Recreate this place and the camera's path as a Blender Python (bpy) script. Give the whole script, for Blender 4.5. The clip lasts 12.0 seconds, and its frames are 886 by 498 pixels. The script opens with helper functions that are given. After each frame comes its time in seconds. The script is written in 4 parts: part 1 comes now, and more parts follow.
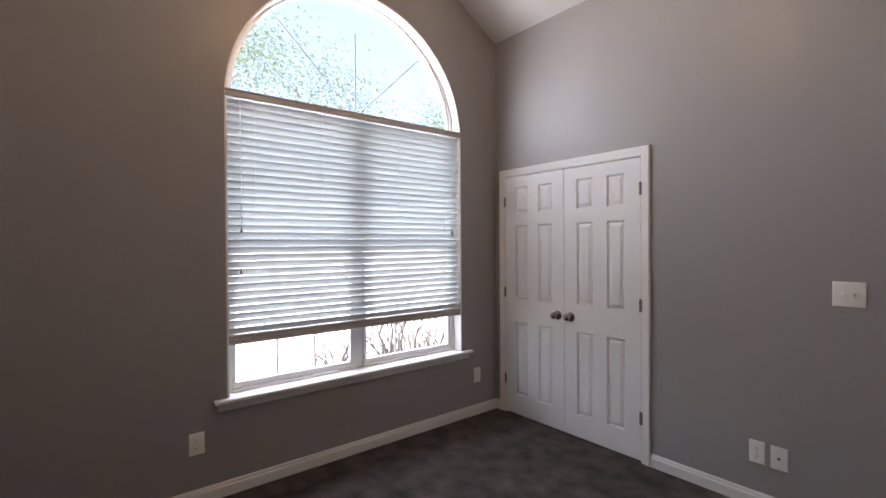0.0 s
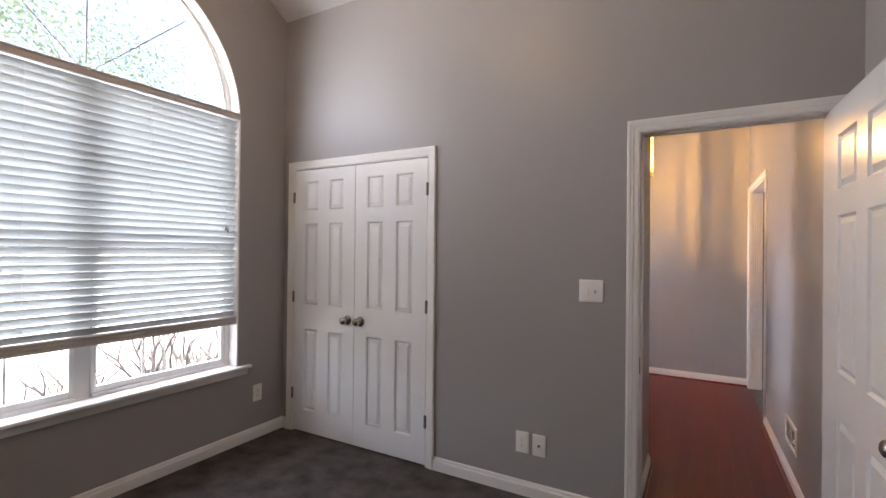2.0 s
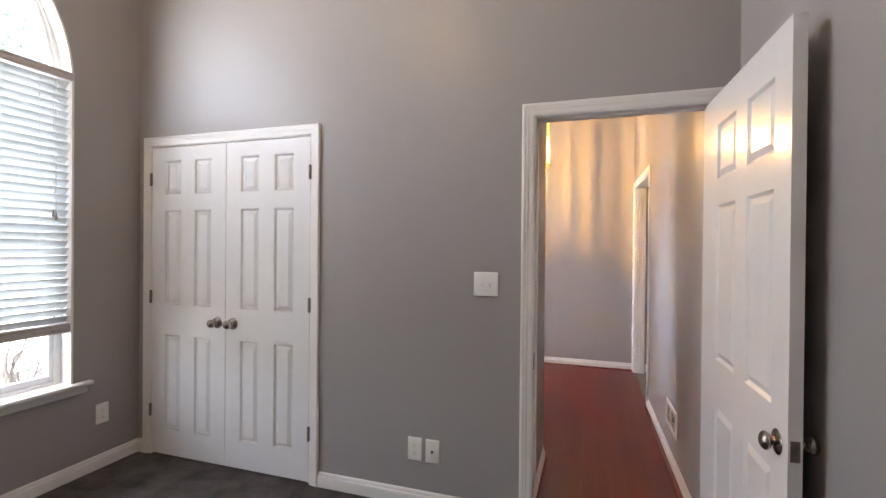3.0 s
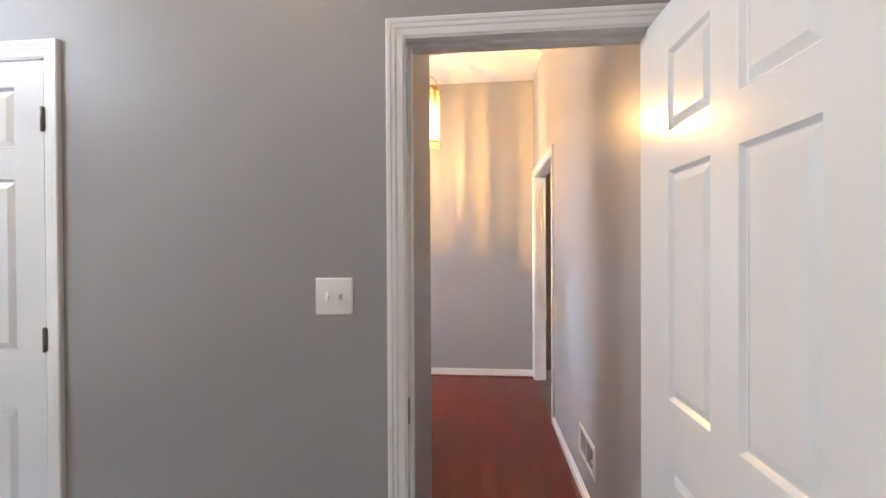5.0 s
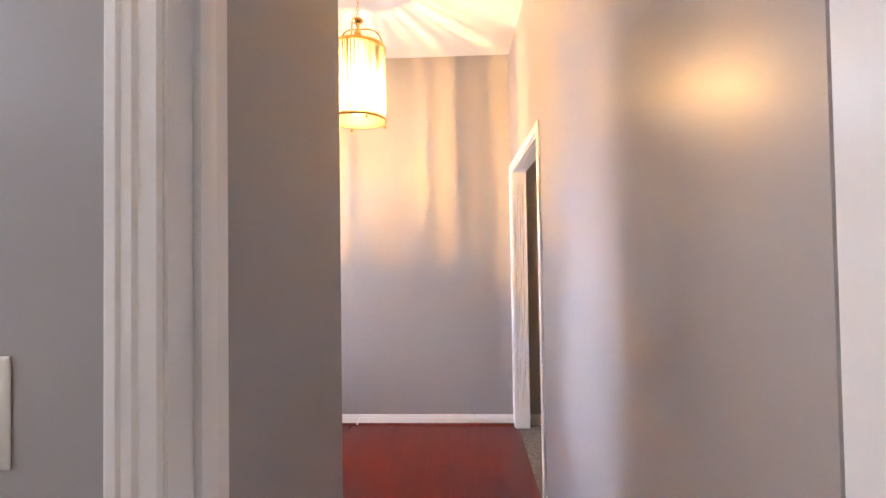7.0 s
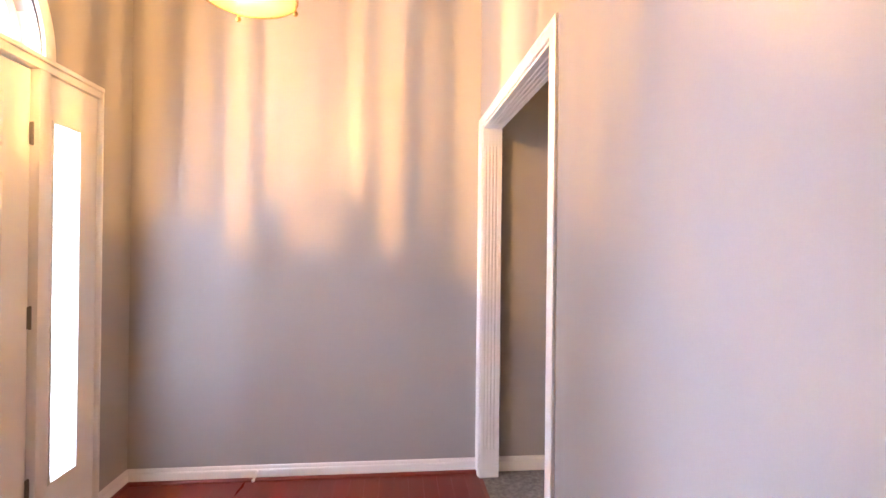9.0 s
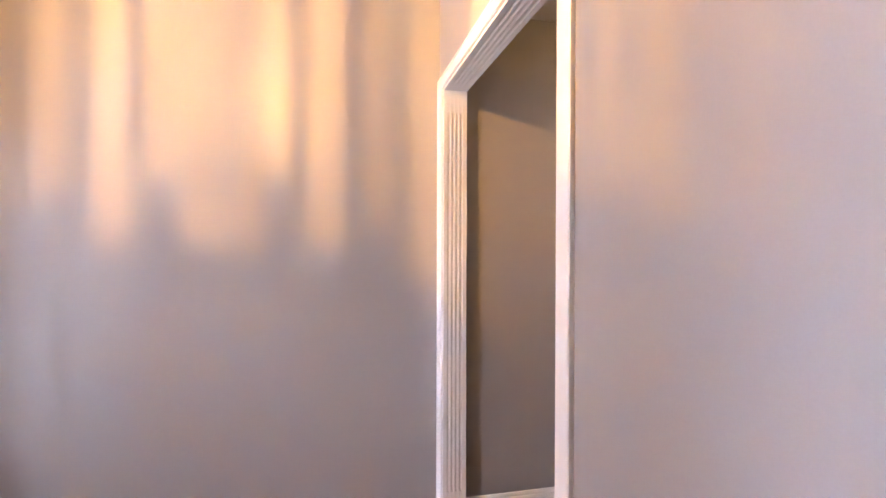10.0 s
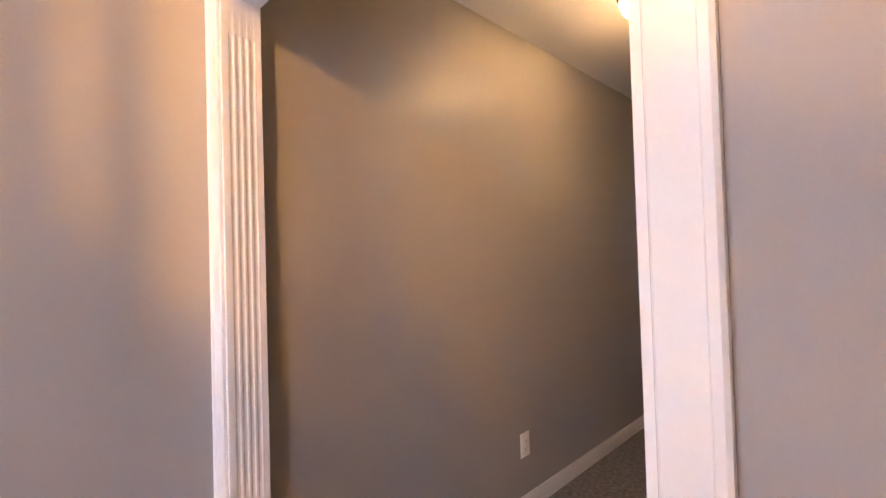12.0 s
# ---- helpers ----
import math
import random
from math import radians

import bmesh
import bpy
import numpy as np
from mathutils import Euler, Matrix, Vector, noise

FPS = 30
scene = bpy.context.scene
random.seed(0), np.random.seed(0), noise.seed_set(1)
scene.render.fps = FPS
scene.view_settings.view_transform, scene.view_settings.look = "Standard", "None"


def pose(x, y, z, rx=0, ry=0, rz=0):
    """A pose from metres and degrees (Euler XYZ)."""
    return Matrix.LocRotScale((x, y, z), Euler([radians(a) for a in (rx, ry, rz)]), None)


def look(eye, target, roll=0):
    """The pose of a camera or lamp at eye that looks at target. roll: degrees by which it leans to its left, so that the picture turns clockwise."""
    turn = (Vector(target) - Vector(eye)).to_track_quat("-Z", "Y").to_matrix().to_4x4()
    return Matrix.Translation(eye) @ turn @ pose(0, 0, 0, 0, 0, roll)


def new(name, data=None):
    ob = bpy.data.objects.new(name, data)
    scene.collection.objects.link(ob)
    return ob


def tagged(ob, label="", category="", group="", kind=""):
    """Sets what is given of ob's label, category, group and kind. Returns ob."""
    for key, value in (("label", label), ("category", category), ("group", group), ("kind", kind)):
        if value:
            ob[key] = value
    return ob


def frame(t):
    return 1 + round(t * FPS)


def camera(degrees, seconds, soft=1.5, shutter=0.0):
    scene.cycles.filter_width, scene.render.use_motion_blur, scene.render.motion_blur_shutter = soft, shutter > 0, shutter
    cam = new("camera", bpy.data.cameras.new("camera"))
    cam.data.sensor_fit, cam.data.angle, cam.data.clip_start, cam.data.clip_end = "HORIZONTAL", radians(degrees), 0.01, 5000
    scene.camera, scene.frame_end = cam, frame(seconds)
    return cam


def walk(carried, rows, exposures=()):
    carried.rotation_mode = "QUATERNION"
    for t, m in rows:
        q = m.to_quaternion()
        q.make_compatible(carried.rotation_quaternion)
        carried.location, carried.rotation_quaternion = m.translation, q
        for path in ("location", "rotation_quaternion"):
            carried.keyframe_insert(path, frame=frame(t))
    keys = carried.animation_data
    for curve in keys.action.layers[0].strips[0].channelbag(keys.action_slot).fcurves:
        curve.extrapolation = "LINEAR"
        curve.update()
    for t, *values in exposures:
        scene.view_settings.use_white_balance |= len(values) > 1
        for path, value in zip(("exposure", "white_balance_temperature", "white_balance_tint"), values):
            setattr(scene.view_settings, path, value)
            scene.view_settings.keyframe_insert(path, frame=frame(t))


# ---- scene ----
cam = camera(88.2, 12.0)
PATH = [
    (0, (0.014, -0.09, 1.463), (-1.546, 1.161, 1.442), -0.4),
    (0.5, (0.032, -0.023, 1.457), (-1.425, 1.347, 1.449), -0.2),
    (1, (0.037, 0.048, 1.438), (-1.305, 1.531, 1.444), 0.1),
    (1.5, (0.051, 0.152, 1.412), (-1.125, 1.769, 1.429), 0.5),
    (2, (0.037, 0.264, 1.412), (-0.946, 2.006, 1.423), 0.6),
    (2.5, (0.023, 0.399, 1.404), (-0.784, 2.229, 1.402), 0.7),
    (3, (0.034, 0.535, 1.397), (-0.587, 2.437, 1.385), 0.5),
    (5, (0.027, 1.362, 1.372), (-0.173, 3.352, 1.356), -0.3),
    (5.5, (0.051, 1.591, 1.366), (-0.067, 3.587, 1.372), -0.9),
    (6, (0.081, 1.852, 1.378), (-0.001, 3.85, 1.394), -1.1),
    (6.5, (0.081, 2.104, 1.374), (-0.021, 4.101, 1.417), -1),
    (8.5, (0.016, 3.108, 1.342), (0.121, 5.105, 1.376), 0.44),
    (9, (-0.013, 3.400, 1.336), (0.187, 5.390, 1.342), 0.64),
    (9.5, (-0.0, 3.708, 1.332), (0.314, 5.683, 1.333), 0.42),
    (10, (0.022, 3.963, 1.331), (0.453, 5.916, 1.316), 0.16),
    (10.5, (-0.016, 4.126, 1.324), (0.57, 6.038, 1.308), -0.16),
    (11, (-0.025, 4.347, 1.316), (0.809, 6.165, 1.33), -0.4),
    (11.5, (0.006, 4.551, 1.315), (1.125, 6.208, 1.359), -0.86),
    (12, (0.013, 4.752, 1.308), (1.437, 6.156, 1.348), -1.67),
]
EXPOSURES = [(0, 2.28, 6350, 16), (0.7, 2.46, 6400, 16), (2, 2.50, 6500, 15), (3, 2.90, 6400, 12), (5.5, 3.14, 6150, 8), (6.5, 3.16, 6200, 13),
             (8.5, 3.28, 6200, 21), (10, 3.05, 6300, 22), (11, 2.88, 6300, 22), (12, 2.86, 6500, 24)]
walk(cam, [(t, look(eye, target, roll)) for t, eye, target, roll in PATH], EXPOSURES)

# ---- plan, in metres ----
XW, YN, XE, YS = -2.87, 2.83, 0.64, -0.75       # bedroom: inner faces of its walls
XH, YF, XF = 0.500, 6.14, -1.51                 # hall side wall, far wall of the foyer, front wall of the foyer
YP, XP = 3.60, -0.26                            # corner where the hall opens into the foyer
CEIL_H, CEIL_C, CEIL_R, SLOPE = 3.06, 2.48, 3.235, 0.575
RIDGE = (YN + YS) / 2
WIN_L, WIN_R, WIN_B, SPRING = 0.592, 2.420, 0.565, 2.33
WIN_C, WIN_RAD = (WIN_L + WIN_R) / 2, (WIN_R - WIN_L) / 2
DOOR_L, DOOR_R, DOOR_H = -0.243, 0.567, 2.045
OPEN_A, OPEN_B, OPEN_H = 4.936, 6.068, 2.072
FD_C, FD_T = 5.01, 2.10                         # front door: middle and springing of the fanlight
LAMP = (-0.51, 4.95)


def hall_x(y):
    """The hall side wall runs a little out of square."""
    return 0.6105 - 0.0205 * y


# ---- world, sun, lamps ----
world = bpy.data.worlds.new("world")
scene.world = world
world.use_nodes = True
wn = world.node_tree.nodes
sky = wn.new("ShaderNodeTexSky")
sky.sky_type, sky.sun_disc = "NISHITA", False
sky.sun_elevation, sky.sun_rotation = radians(70), radians(127)
sky.dust_density, sky.air_density = 5.0, 1.0
world.node_tree.links.new(sky.outputs[0], wn["Background"].inputs[0])
wn["Background"].inputs[1].default_value = 0.13


def lamp(name, kind, energy, colour, m, **settings):
    data = bpy.data.lights.new(name, kind)
    data.energy, data.color = energy, colour
    for key, value in settings.items():
        if key == "radius":
            data.shadow_soft_size = value
        if key == "angle":
            data.angle = radians(value)
        if key == "spread":
            data.spread = radians(value)
        if key == "size":
            data.shape, data.size, data.size_y = "RECTANGLE", value[0], value[1]
    ob = new(name, data)
    ob.matrix_world = m
    return ob


lamp("sun", "SUN", 3.8, (1.0, 0.95, 0.88), look((8, -6, 28), (0, 0, 0)), angle=0.5)
DAY = (0.88, 0.92, 1.0)
WARM = (1.0, 0.53, 0.15)
# sky light in the openings, facing inwards
lamp("window_daylight", "AREA", 84, DAY, look((-3.75, WIN_C, 2.3), (-2.9, WIN_C, 2.0)), size=(4.6, 3.4))
lamp("sidelight_daylight_a", "AREA", 3.6, (0.74, 0.84, 1.0), look((-1.70, 5.648, 1.10), (0, 5.648, 1.10)), size=(0.20, 1.62))
lamp("sidelight_daylight_b", "AREA", 3.1, (0.72, 0.81, 1.0), look((-1.70, 4.315, 1.30), (0.53, 3.36, 1.2)), size=(0.06, 1.5), spread=62)
# extra fill beam added at the south sidelight to brighten the low far wall
lamp("far_wall_fill", "AREA", 0.75, (0.84, 0.87, 1.0), look((-1.60, 4.335, 1.15), (-0.15, 6.14, 0.75)), size=(0.10, 1.5), spread=80)
lamp("fanlight_daylight", "AREA", 2.6, (0.78, 0.86, 1.0), look((-1.72, FD_C, 2.33), (0, FD_C, 2.2)), size=(0.8, 0.4))
lamp("pendant_bulb", "POINT", 33, WARM, pose(*LAMP, 2.315), radius=0.008)
lamp("pendant_candle", "POINT", 2.8, WARM, pose(LAMP[0] + 0.061, LAMP[1] - 0.036, 2.318), radius=0.010)
BED_LAMP = (-1.33, 1.04, 3.32)
lamp("ceiling_lamp_bulb", "POINT", 4.4, (1.0, 0.60, 0.27), pose(*BED_LAMP), radius=0.07)
lamp("corridor_bulb", "POINT", 6.3, (1.0, 0.61, 0.23), pose(2.10, 5.49, 2.36), radius=0.05)


# ---- materials ----
def nodes_of(name):
    m = bpy.data.materials.new(name)
    m.use_nodes = True
    return m, m.node_tree.nodes, m.node_tree.links


def paint(name, colour, rough=0.5, metal=0.0, vary=0.06, scale=3.0, grain=120.0, bump=0.05, dist=0.001, spec=0.5, streak=None, random_vary=0.0, coat=0.0, spots=0.0):
    """A surface with variation at two scales, fine relief and uneven gloss."""
    m, n, l = nodes_of(name)
    p = n["Principled BSDF"]
    p.inputs["Metallic"].default_value = metal
    p.inputs["Specular IOR Level"].default_value = spec
    p.inputs["Coat Weight"].default_value = coat
    p.inputs["Coat Roughness"].default_value = 0.12
    tc = n.new("ShaderNodeTexCoord")
    mp = n.new("ShaderNodeMapping")
    l.new(tc.outputs["Object"], mp.inputs[0])
    mp.inputs["Scale"].default_value = streak or (1, 1, 1)
    big, fine = n.new("ShaderNodeTexNoise"), n.new("ShaderNodeTexNoise")
    big.inputs["Scale"].default_value, big.inputs["Detail"].default_value = scale, 4
    fine.inputs["Scale"].default_value, fine.inputs["Detail"].default_value = grain, 3
    l.new(mp.outputs[0], big.inputs["Vector"])
    l.new(mp.outputs[0], fine.inputs["Vector"])
    mixv = n.new("ShaderNodeMath")
    mixv.operation = "MULTIPLY_ADD"
    mixv.inputs[1].default_value = 0.6
    l.new(big.outputs[0], mixv.inputs[0])
    half = n.new("ShaderNodeMath")
    half.operation = "MULTIPLY"
    half.inputs[1].default_value = 0.4
    l.new(fine.outputs[0], half.inputs[0])
    l.new(half.outputs[0], mixv.inputs[2])
    last = mixv
    if random_vary:
        info = n.new("ShaderNodeObjectInfo")
        add = n.new("ShaderNodeMath")
        add.operation = "MULTIPLY_ADD"
        add.inputs[1].default_value = random_vary
        l.new(info.outputs["Random"], add.inputs[0])
        l.new(mixv.outputs[0], add.inputs[2])
        sub = n.new("ShaderNodeMath")
        sub.operation = "SUBTRACT"
        sub.inputs[1].default_value = random_vary / 2
        l.new(add.outputs[0], sub.inputs[0])
        last = sub
    ramp = n.new("ShaderNodeValToRGB")
    ramp.color_ramp.elements[0].position, ramp.color_ramp.elements[1].position = 0.25, 0.75
    ramp.color_ramp.elements[0].color = (*[c * (1 - vary) for c in colour], 1)
    ramp.color_ramp.elements[1].color = (*[min(1, c * (1 + vary)) for c in colour], 1)
    l.new(last.outputs[0], ramp.inputs[0])
    l.new(ramp.outputs[0], p.inputs["Base Color"])
    rr = n.new("ShaderNodeMapRange")
    rr.inputs["To Min"].default_value, rr.inputs["To Max"].default_value = rough * 0.88, min(1, rough * 1.12)
    l.new(big.outputs[0], rr.inputs[0])
    l.new(rr.outputs[0], p.inputs["Roughness"])
    if bump:
        b = n.new("ShaderNodeBump")
        b.inputs["Strength"].default_value, b.inputs["Distance"].default_value = bump, dist
        l.new(fine.outputs[0], b.inputs["Height"])
        l.new(b.outputs[0], p.inputs["Normal"])
    return m


def thin_glass(name, tint=(1, 1, 1), gloss=1.0, rough=0.0):
    """A pane: clear but for what it mirrors."""
    m, n, l = nodes_of(name)
    n.remove(n["Principled BSDF"])
    clear, mirror, mix, fr = (n.new("ShaderNodeBsdf" + "Transparent"), n.new("ShaderNodeBsdfAnisotropic"), n.new("ShaderNodeMixShader"), n.new("ShaderNodeLayerWeight"))
    clear.inputs[0].default_value = (*tint, 1)
    mirror.inputs["Roughness"].default_value = rough
    k = n.new("ShaderNodeMath")
    k.operation = "POWER"
    k.inputs[1].default_value = 5
    fr.inputs[0].default_value = 0.5
    l.new(fr.outputs["Facing"], k.inputs[0])
    s = n.new("ShaderNodeMath")
    s.operation = "MULTIPLY_ADD"
    s.inputs[1].default_value, s.inputs[2].default_value = 0.9 * gloss, 0.04 * gloss
    l.new(k.outputs[0], s.inputs[0])
    l.new(s.outputs[0], mix.inputs[0])
    l.new(clear.outputs[0], mix.inputs[1])
    l.new(mirror.outputs[0], mix.inputs[2])
    l.new(mix.outputs[0], n["Material Output"].inputs[0])
    return m


def lamp_glass(name, lo, hi, haze):
    """Pressed glass, each piece letting through its own share of the light."""
    m, n, l = nodes_of(name)
    n.remove(n["Principled BSDF"])
    info, ramp = n.new("ShaderNodeObjectInfo"), n.new("ShaderNodeValToRGB")
    ramp.color_ramp.elements[0].color = (lo, lo * 0.98, lo * 0.93, 1)
    ramp.color_ramp.elements[1].color = (hi, hi, hi * 0.98, 1)
    l.new(info.outputs["Random"], ramp.inputs[0])
    clear, soft, mirror = n.new("ShaderNodeBsdfTransparent"), n.new("ShaderNodeBsdfTranslucent"), n.new("ShaderNodeBsdfAnisotropic")
    soft.inputs[0].default_value = (0.95, 0.93, 0.86, 1)
    mirror.inputs["Roughness"].default_value = 0.08
    l.new(ramp.outputs[0], clear.inputs[0])
    a, b = n.new("ShaderNodeMixShader"), n.new("ShaderNodeMixShader")
    a.inputs[0].default_value, b.inputs[0].default_value = haze, 0.06
    l.new(clear.outputs[0], a.inputs[1])
    l.new(soft.outputs[0], a.inputs[2])
    l.new(a.outputs[0], b.inputs[1])
    l.new(mirror.outputs[0], b.inputs[2])
    l.new(b.outputs[0], n["Material Output"].inputs[0])
    return m


def glow(name, colour, strength):
    """A lit bulb of clear glass: it shines and hides nothing behind it."""
    m, n, l = nodes_of(name)
    n.remove(n["Principled BSDF"])
    e, c, add = n.new("ShaderNodeEmission"), n.new("ShaderNodeBsdfTransparent"), n.new("ShaderNodeAddShader")
    e.inputs[0].default_value, e.inputs[1].default_value = (*colour, 1), strength
    l.new(e.outputs[0], add.inputs[0])
    l.new(c.outputs[0], add.inputs[1])
    l.new(add.outputs[0], n["Material Output"].inputs[0])
    return m


def sheer(name, colour, share, rough=0.45):
    """An opaque skin that lets part of the light glow through."""
    m = paint(name, colour, rough, vary=0.03, scale=6, grain=60, bump=0.03)
    n, l = m.node_tree.nodes, m.node_tree.links
    t, mix = n.new("ShaderNodeBsdfTranslucent"), n.new("ShaderNodeMixShader")
    t.inputs[0].default_value = (*colour, 1)
    mix.inputs[0].default_value = share
    l.new(n["Principled BSDF"].outputs[0], mix.inputs[1])
    l.new(t.outputs[0], mix.inputs[2])
    l.new(mix.outputs[0], n["Material Output"].inputs[0])
    return m


WALL = paint("wall_paint", (0.335, 0.319, 0.311), 0.36, vary=0.03, scale=0.9, grain=260, bump=0.06, dist=0.0006, spec=0.23)
CEILING = paint("ceiling_paint", (0.63, 0.615, 0.60), 0.85, vary=0.02, scale=1.2, grain=180, bump=0.08)
TRIM = paint("trim_paint", (0.75, 0.74, 0.72), 0.335, vary=0.02, scale=2.5, grain=90, bump=0.03, dist=0.0006)
DOORP = paint("door_paint", (0.735, 0.735, 0.735), 0.20, vary=0.02, scale=2.0, grain=55, bump=0.10, dist=0.0006, streak=(6, 6, 0.5), spec=0.16)
PLASTIC = paint("white_plastic", (0.80, 0.79, 0.75), 0.335, vary=0.015, bump=0.0)
# near-black colour standing in for the shade inside slots and the vent
HOLE_SHADE = paint("hole_shade", (0.03, 0.028, 0.026), 0.6, bump=0.0)
CARPET = paint("carpet_pile", (0.088, 0.077, 0.073), 0.95, vary=0.85, scale=7.0, grain=210, bump=1.0, dist=0.006, spec=0.1)
# the same carpet, with the lamplight of the corridor put into its colour
CARPET_LIT = paint("carpet_pile_lit", (0.20, 0.188, 0.185), 0.95, vary=0.6, scale=38.0, grain=170, bump=1.0, dist=0.006, spec=0.1)
WOOD = paint("cherry_boards", (0.120, 0.0105, 0.0050), 0.29, vary=0.18, scale=2.0, grain=14, bump=0.0, streak=(9, 0.8, 9), random_vary=0.2, coat=0.0, spec=0.45)
SHOE = paint("cherry_moulding", (0.14, 0.02, 0.012), 0.33, vary=0.2, scale=4, grain=30, bump=0.03)
NICKEL = paint("satin_nickel", (0.42, 0.385, 0.35), 0.24, metal=1.0, vary=0.06, bump=0.02)
STEEL = paint("dull_hinge_steel", (0.22, 0.20, 0.18), 0.40, metal=1.0, vary=0.1, bump=0.03)
BRASS = paint("polished_brass", (0.78, 0.50, 0.18), 0.20, metal=1.0, vary=0.08, bump=0.02)
BLIND = sheer("blind_slat", (0.675, 0.705, 0.705), 0.14)
RAIL = paint("blind_rail", (0.48, 0.455, 0.445), 0.42, vary=0.04, scale=5, grain=60, bump=0.04, streak=(1, 0.2, 1))
VINYL = paint("window_vinyl", (0.78, 0.78, 0.77), 0.35, vary=0.02, bump=0.02)
LEAD = paint("grey_muntin", (0.30, 0.30, 0.30), 0.5, vary=0.05, bump=0.02)
PANE = thin_glass("window_pane")
FROST = sheer("frosted_pane", (0.90, 0.94, 0.96), 0.9, 0.3)
CONCRETE = paint("pale_concrete", (0.52, 0.50, 0.47), 0.85, vary=0.12, scale=0.7, grain=40, bump=0.3, dist=0.004)
GRASS = paint("lawn", (0.075, 0.10, 0.035), 0.9, vary=0.4, scale=1.5, grain=60, bump=0.6, dist=0.02)
MULCH = paint("mulch", (0.30, 0.22, 0.17), 0.95, vary=0.3, scale=9, grain=60, bump=0.8, dist=0.02)
BARK = paint("bark", (0.22, 0.20, 0.185), 0.85, vary=0.3, scale=12, grain=70, bump=0.5, dist=0.004)
LEAF = sheer("leaf", (0.15, 0.205, 0.125), 0.5, 0.5)
BRICK = paint("brick", (0.22, 0.12, 0.10), 0.85, vary=0.25, scale=8, grain=90, bump=0.4, dist=0.003, random_vary=0.6)
MORTAR = paint("mortar", (0.42, 0.40, 0.37), 0.9, vary=0.1, scale=6, grain=120, bump=0.3, dist=0.002)
BULB = glow("lit_bulb", (1.0, 0.80, 0.52), 8.0)
OPAL = sheer("opal_glass", (0.92, 0.88, 0.80), 0.65, 0.34)
GLASS_A = lamp_glass("lamp_glass_clear", 0.55, 1.0, 0.06)
GLASS_C = lamp_glass("lamp_glass_base", 0.25, 0.28, 0.03)
# darker glass added to hold back part of the lamp's light
GLASS_E = lamp_glass("lamp_glass_dimming", 0.15, 0.6, 0.06)
GLASS_D = lamp_glass("lamp_glass_ray", 0.02, 0.30, 0.04)
GLASS_B = lamp_glass("lamp_glass_rib", 0.02, 0.22, 0.10)


# ---- mesh helpers ----
def smooth(bm, degrees=35):
    for f in bm.faces:
        f.smooth = True
    for e in bm.edges:
        if len(e.link_faces) == 2 and e.calc_face_angle(0) > radians(degrees):
            e.smooth = False


def mesh_of(name, bm, material, sharp=35):
    bmesh.ops.recalc_face_normals(bm, faces=bm.faces)
    smooth(bm, sharp)
    me = bpy.data.meshes.new(name)
    bm.to_mesh(me)
    bm.free()
    me.materials.append(material)
    return me


def thing(name, label, category, bm=None, material=None, at=None, group="", kind="", sharp=35):
    ob = new(name, mesh_of(name, bm, material, sharp) if bm else None)
    if at is not None:
        ob.matrix_world = at
    return tagged(ob, label, category, group, kind)


def part(name, bm, material, parent, label="", at=None, sharp=35):
    ob = new(name, mesh_of(name, bm, material, sharp))
    ob.parent = parent
    if at is not None:
        ob.matrix_basis = at
    return tagged(ob, label)


def piece(name, me, parent, at):
    ob = new(name, me)
    ob.parent = parent
    ob.matrix_basis = at
    return ob


def add_box(bm, a, b, bevel=0.0):
    c = [(a[i] + b[i]) / 2 for i in range(3)]
    s = [abs(b[i] - a[i]) for i in range(3)]
    got = bmesh.ops.create_cube(bm, size=1, matrix=Matrix.Translation(c) @ Matrix.Diagonal((*s, 1)))
    if bevel:
        edges = list({e for v in got["verts"] for e in v.link_edges})
        bmesh.ops.bevel(bm, geom=edges, offset=bevel, segments=2, profile=0.5, affect="EDGES")
    return bm


def box(a, b, bevel=0.0):
    return add_box(bmesh.new(), a, b, bevel)


AXES = {"x": lambda u, v, d: (d, u, v), "y": lambda u, v, d: (u, d, v), "z": lambda u, v, d: (u, v, d)}


def add_prism(bm, outline, axis, a, b):
    """A flat outline pushed from a to b along an axis."""
    put = AXES[axis]
    lower = [bm.verts.new(put(u, v, a)) for u, v in outline]
    upper = [bm.verts.new(put(u, v, b)) for u, v in outline]
    bm.faces.new(lower[::-1])
    bm.faces.new(upper)
    n = len(outline)
    for i in range(n):
        bm.faces.new((lower[i], lower[(i + 1) % n], upper[(i + 1) % n], upper[i]))
    return bm


def prism(outline, axis, a, b):
    return add_prism(bmesh.new(), outline, axis, a, b)


def lathe(profile, sides=24, bm=None, m=Matrix()):
    """A turned shape round z from (radius, height) pairs."""
    bm = bm or bmesh.new()
    rings = []
    for r, z in profile:
        if r < 1e-5:
            rings.append([bm.verts.new(m @ Vector((0, 0, z)))])
        else:
            rings.append([bm.verts.new(m @ Vector((r * math.cos(2 * math.pi * i / sides), r * math.sin(2 * math.pi * i / sides), z))) for i in range(sides)])
    for p, q in zip(rings, rings[1:]):
        for i in range(sides):
            j = (i + 1) % sides
            corners = [p[i % len(p)], p[j % len(p)], q[j % len(q)], q[i % len(q)]]
            corners = list(dict.fromkeys(corners))
            if len(corners) > 2:
                bm.faces.new(corners)
    return bm


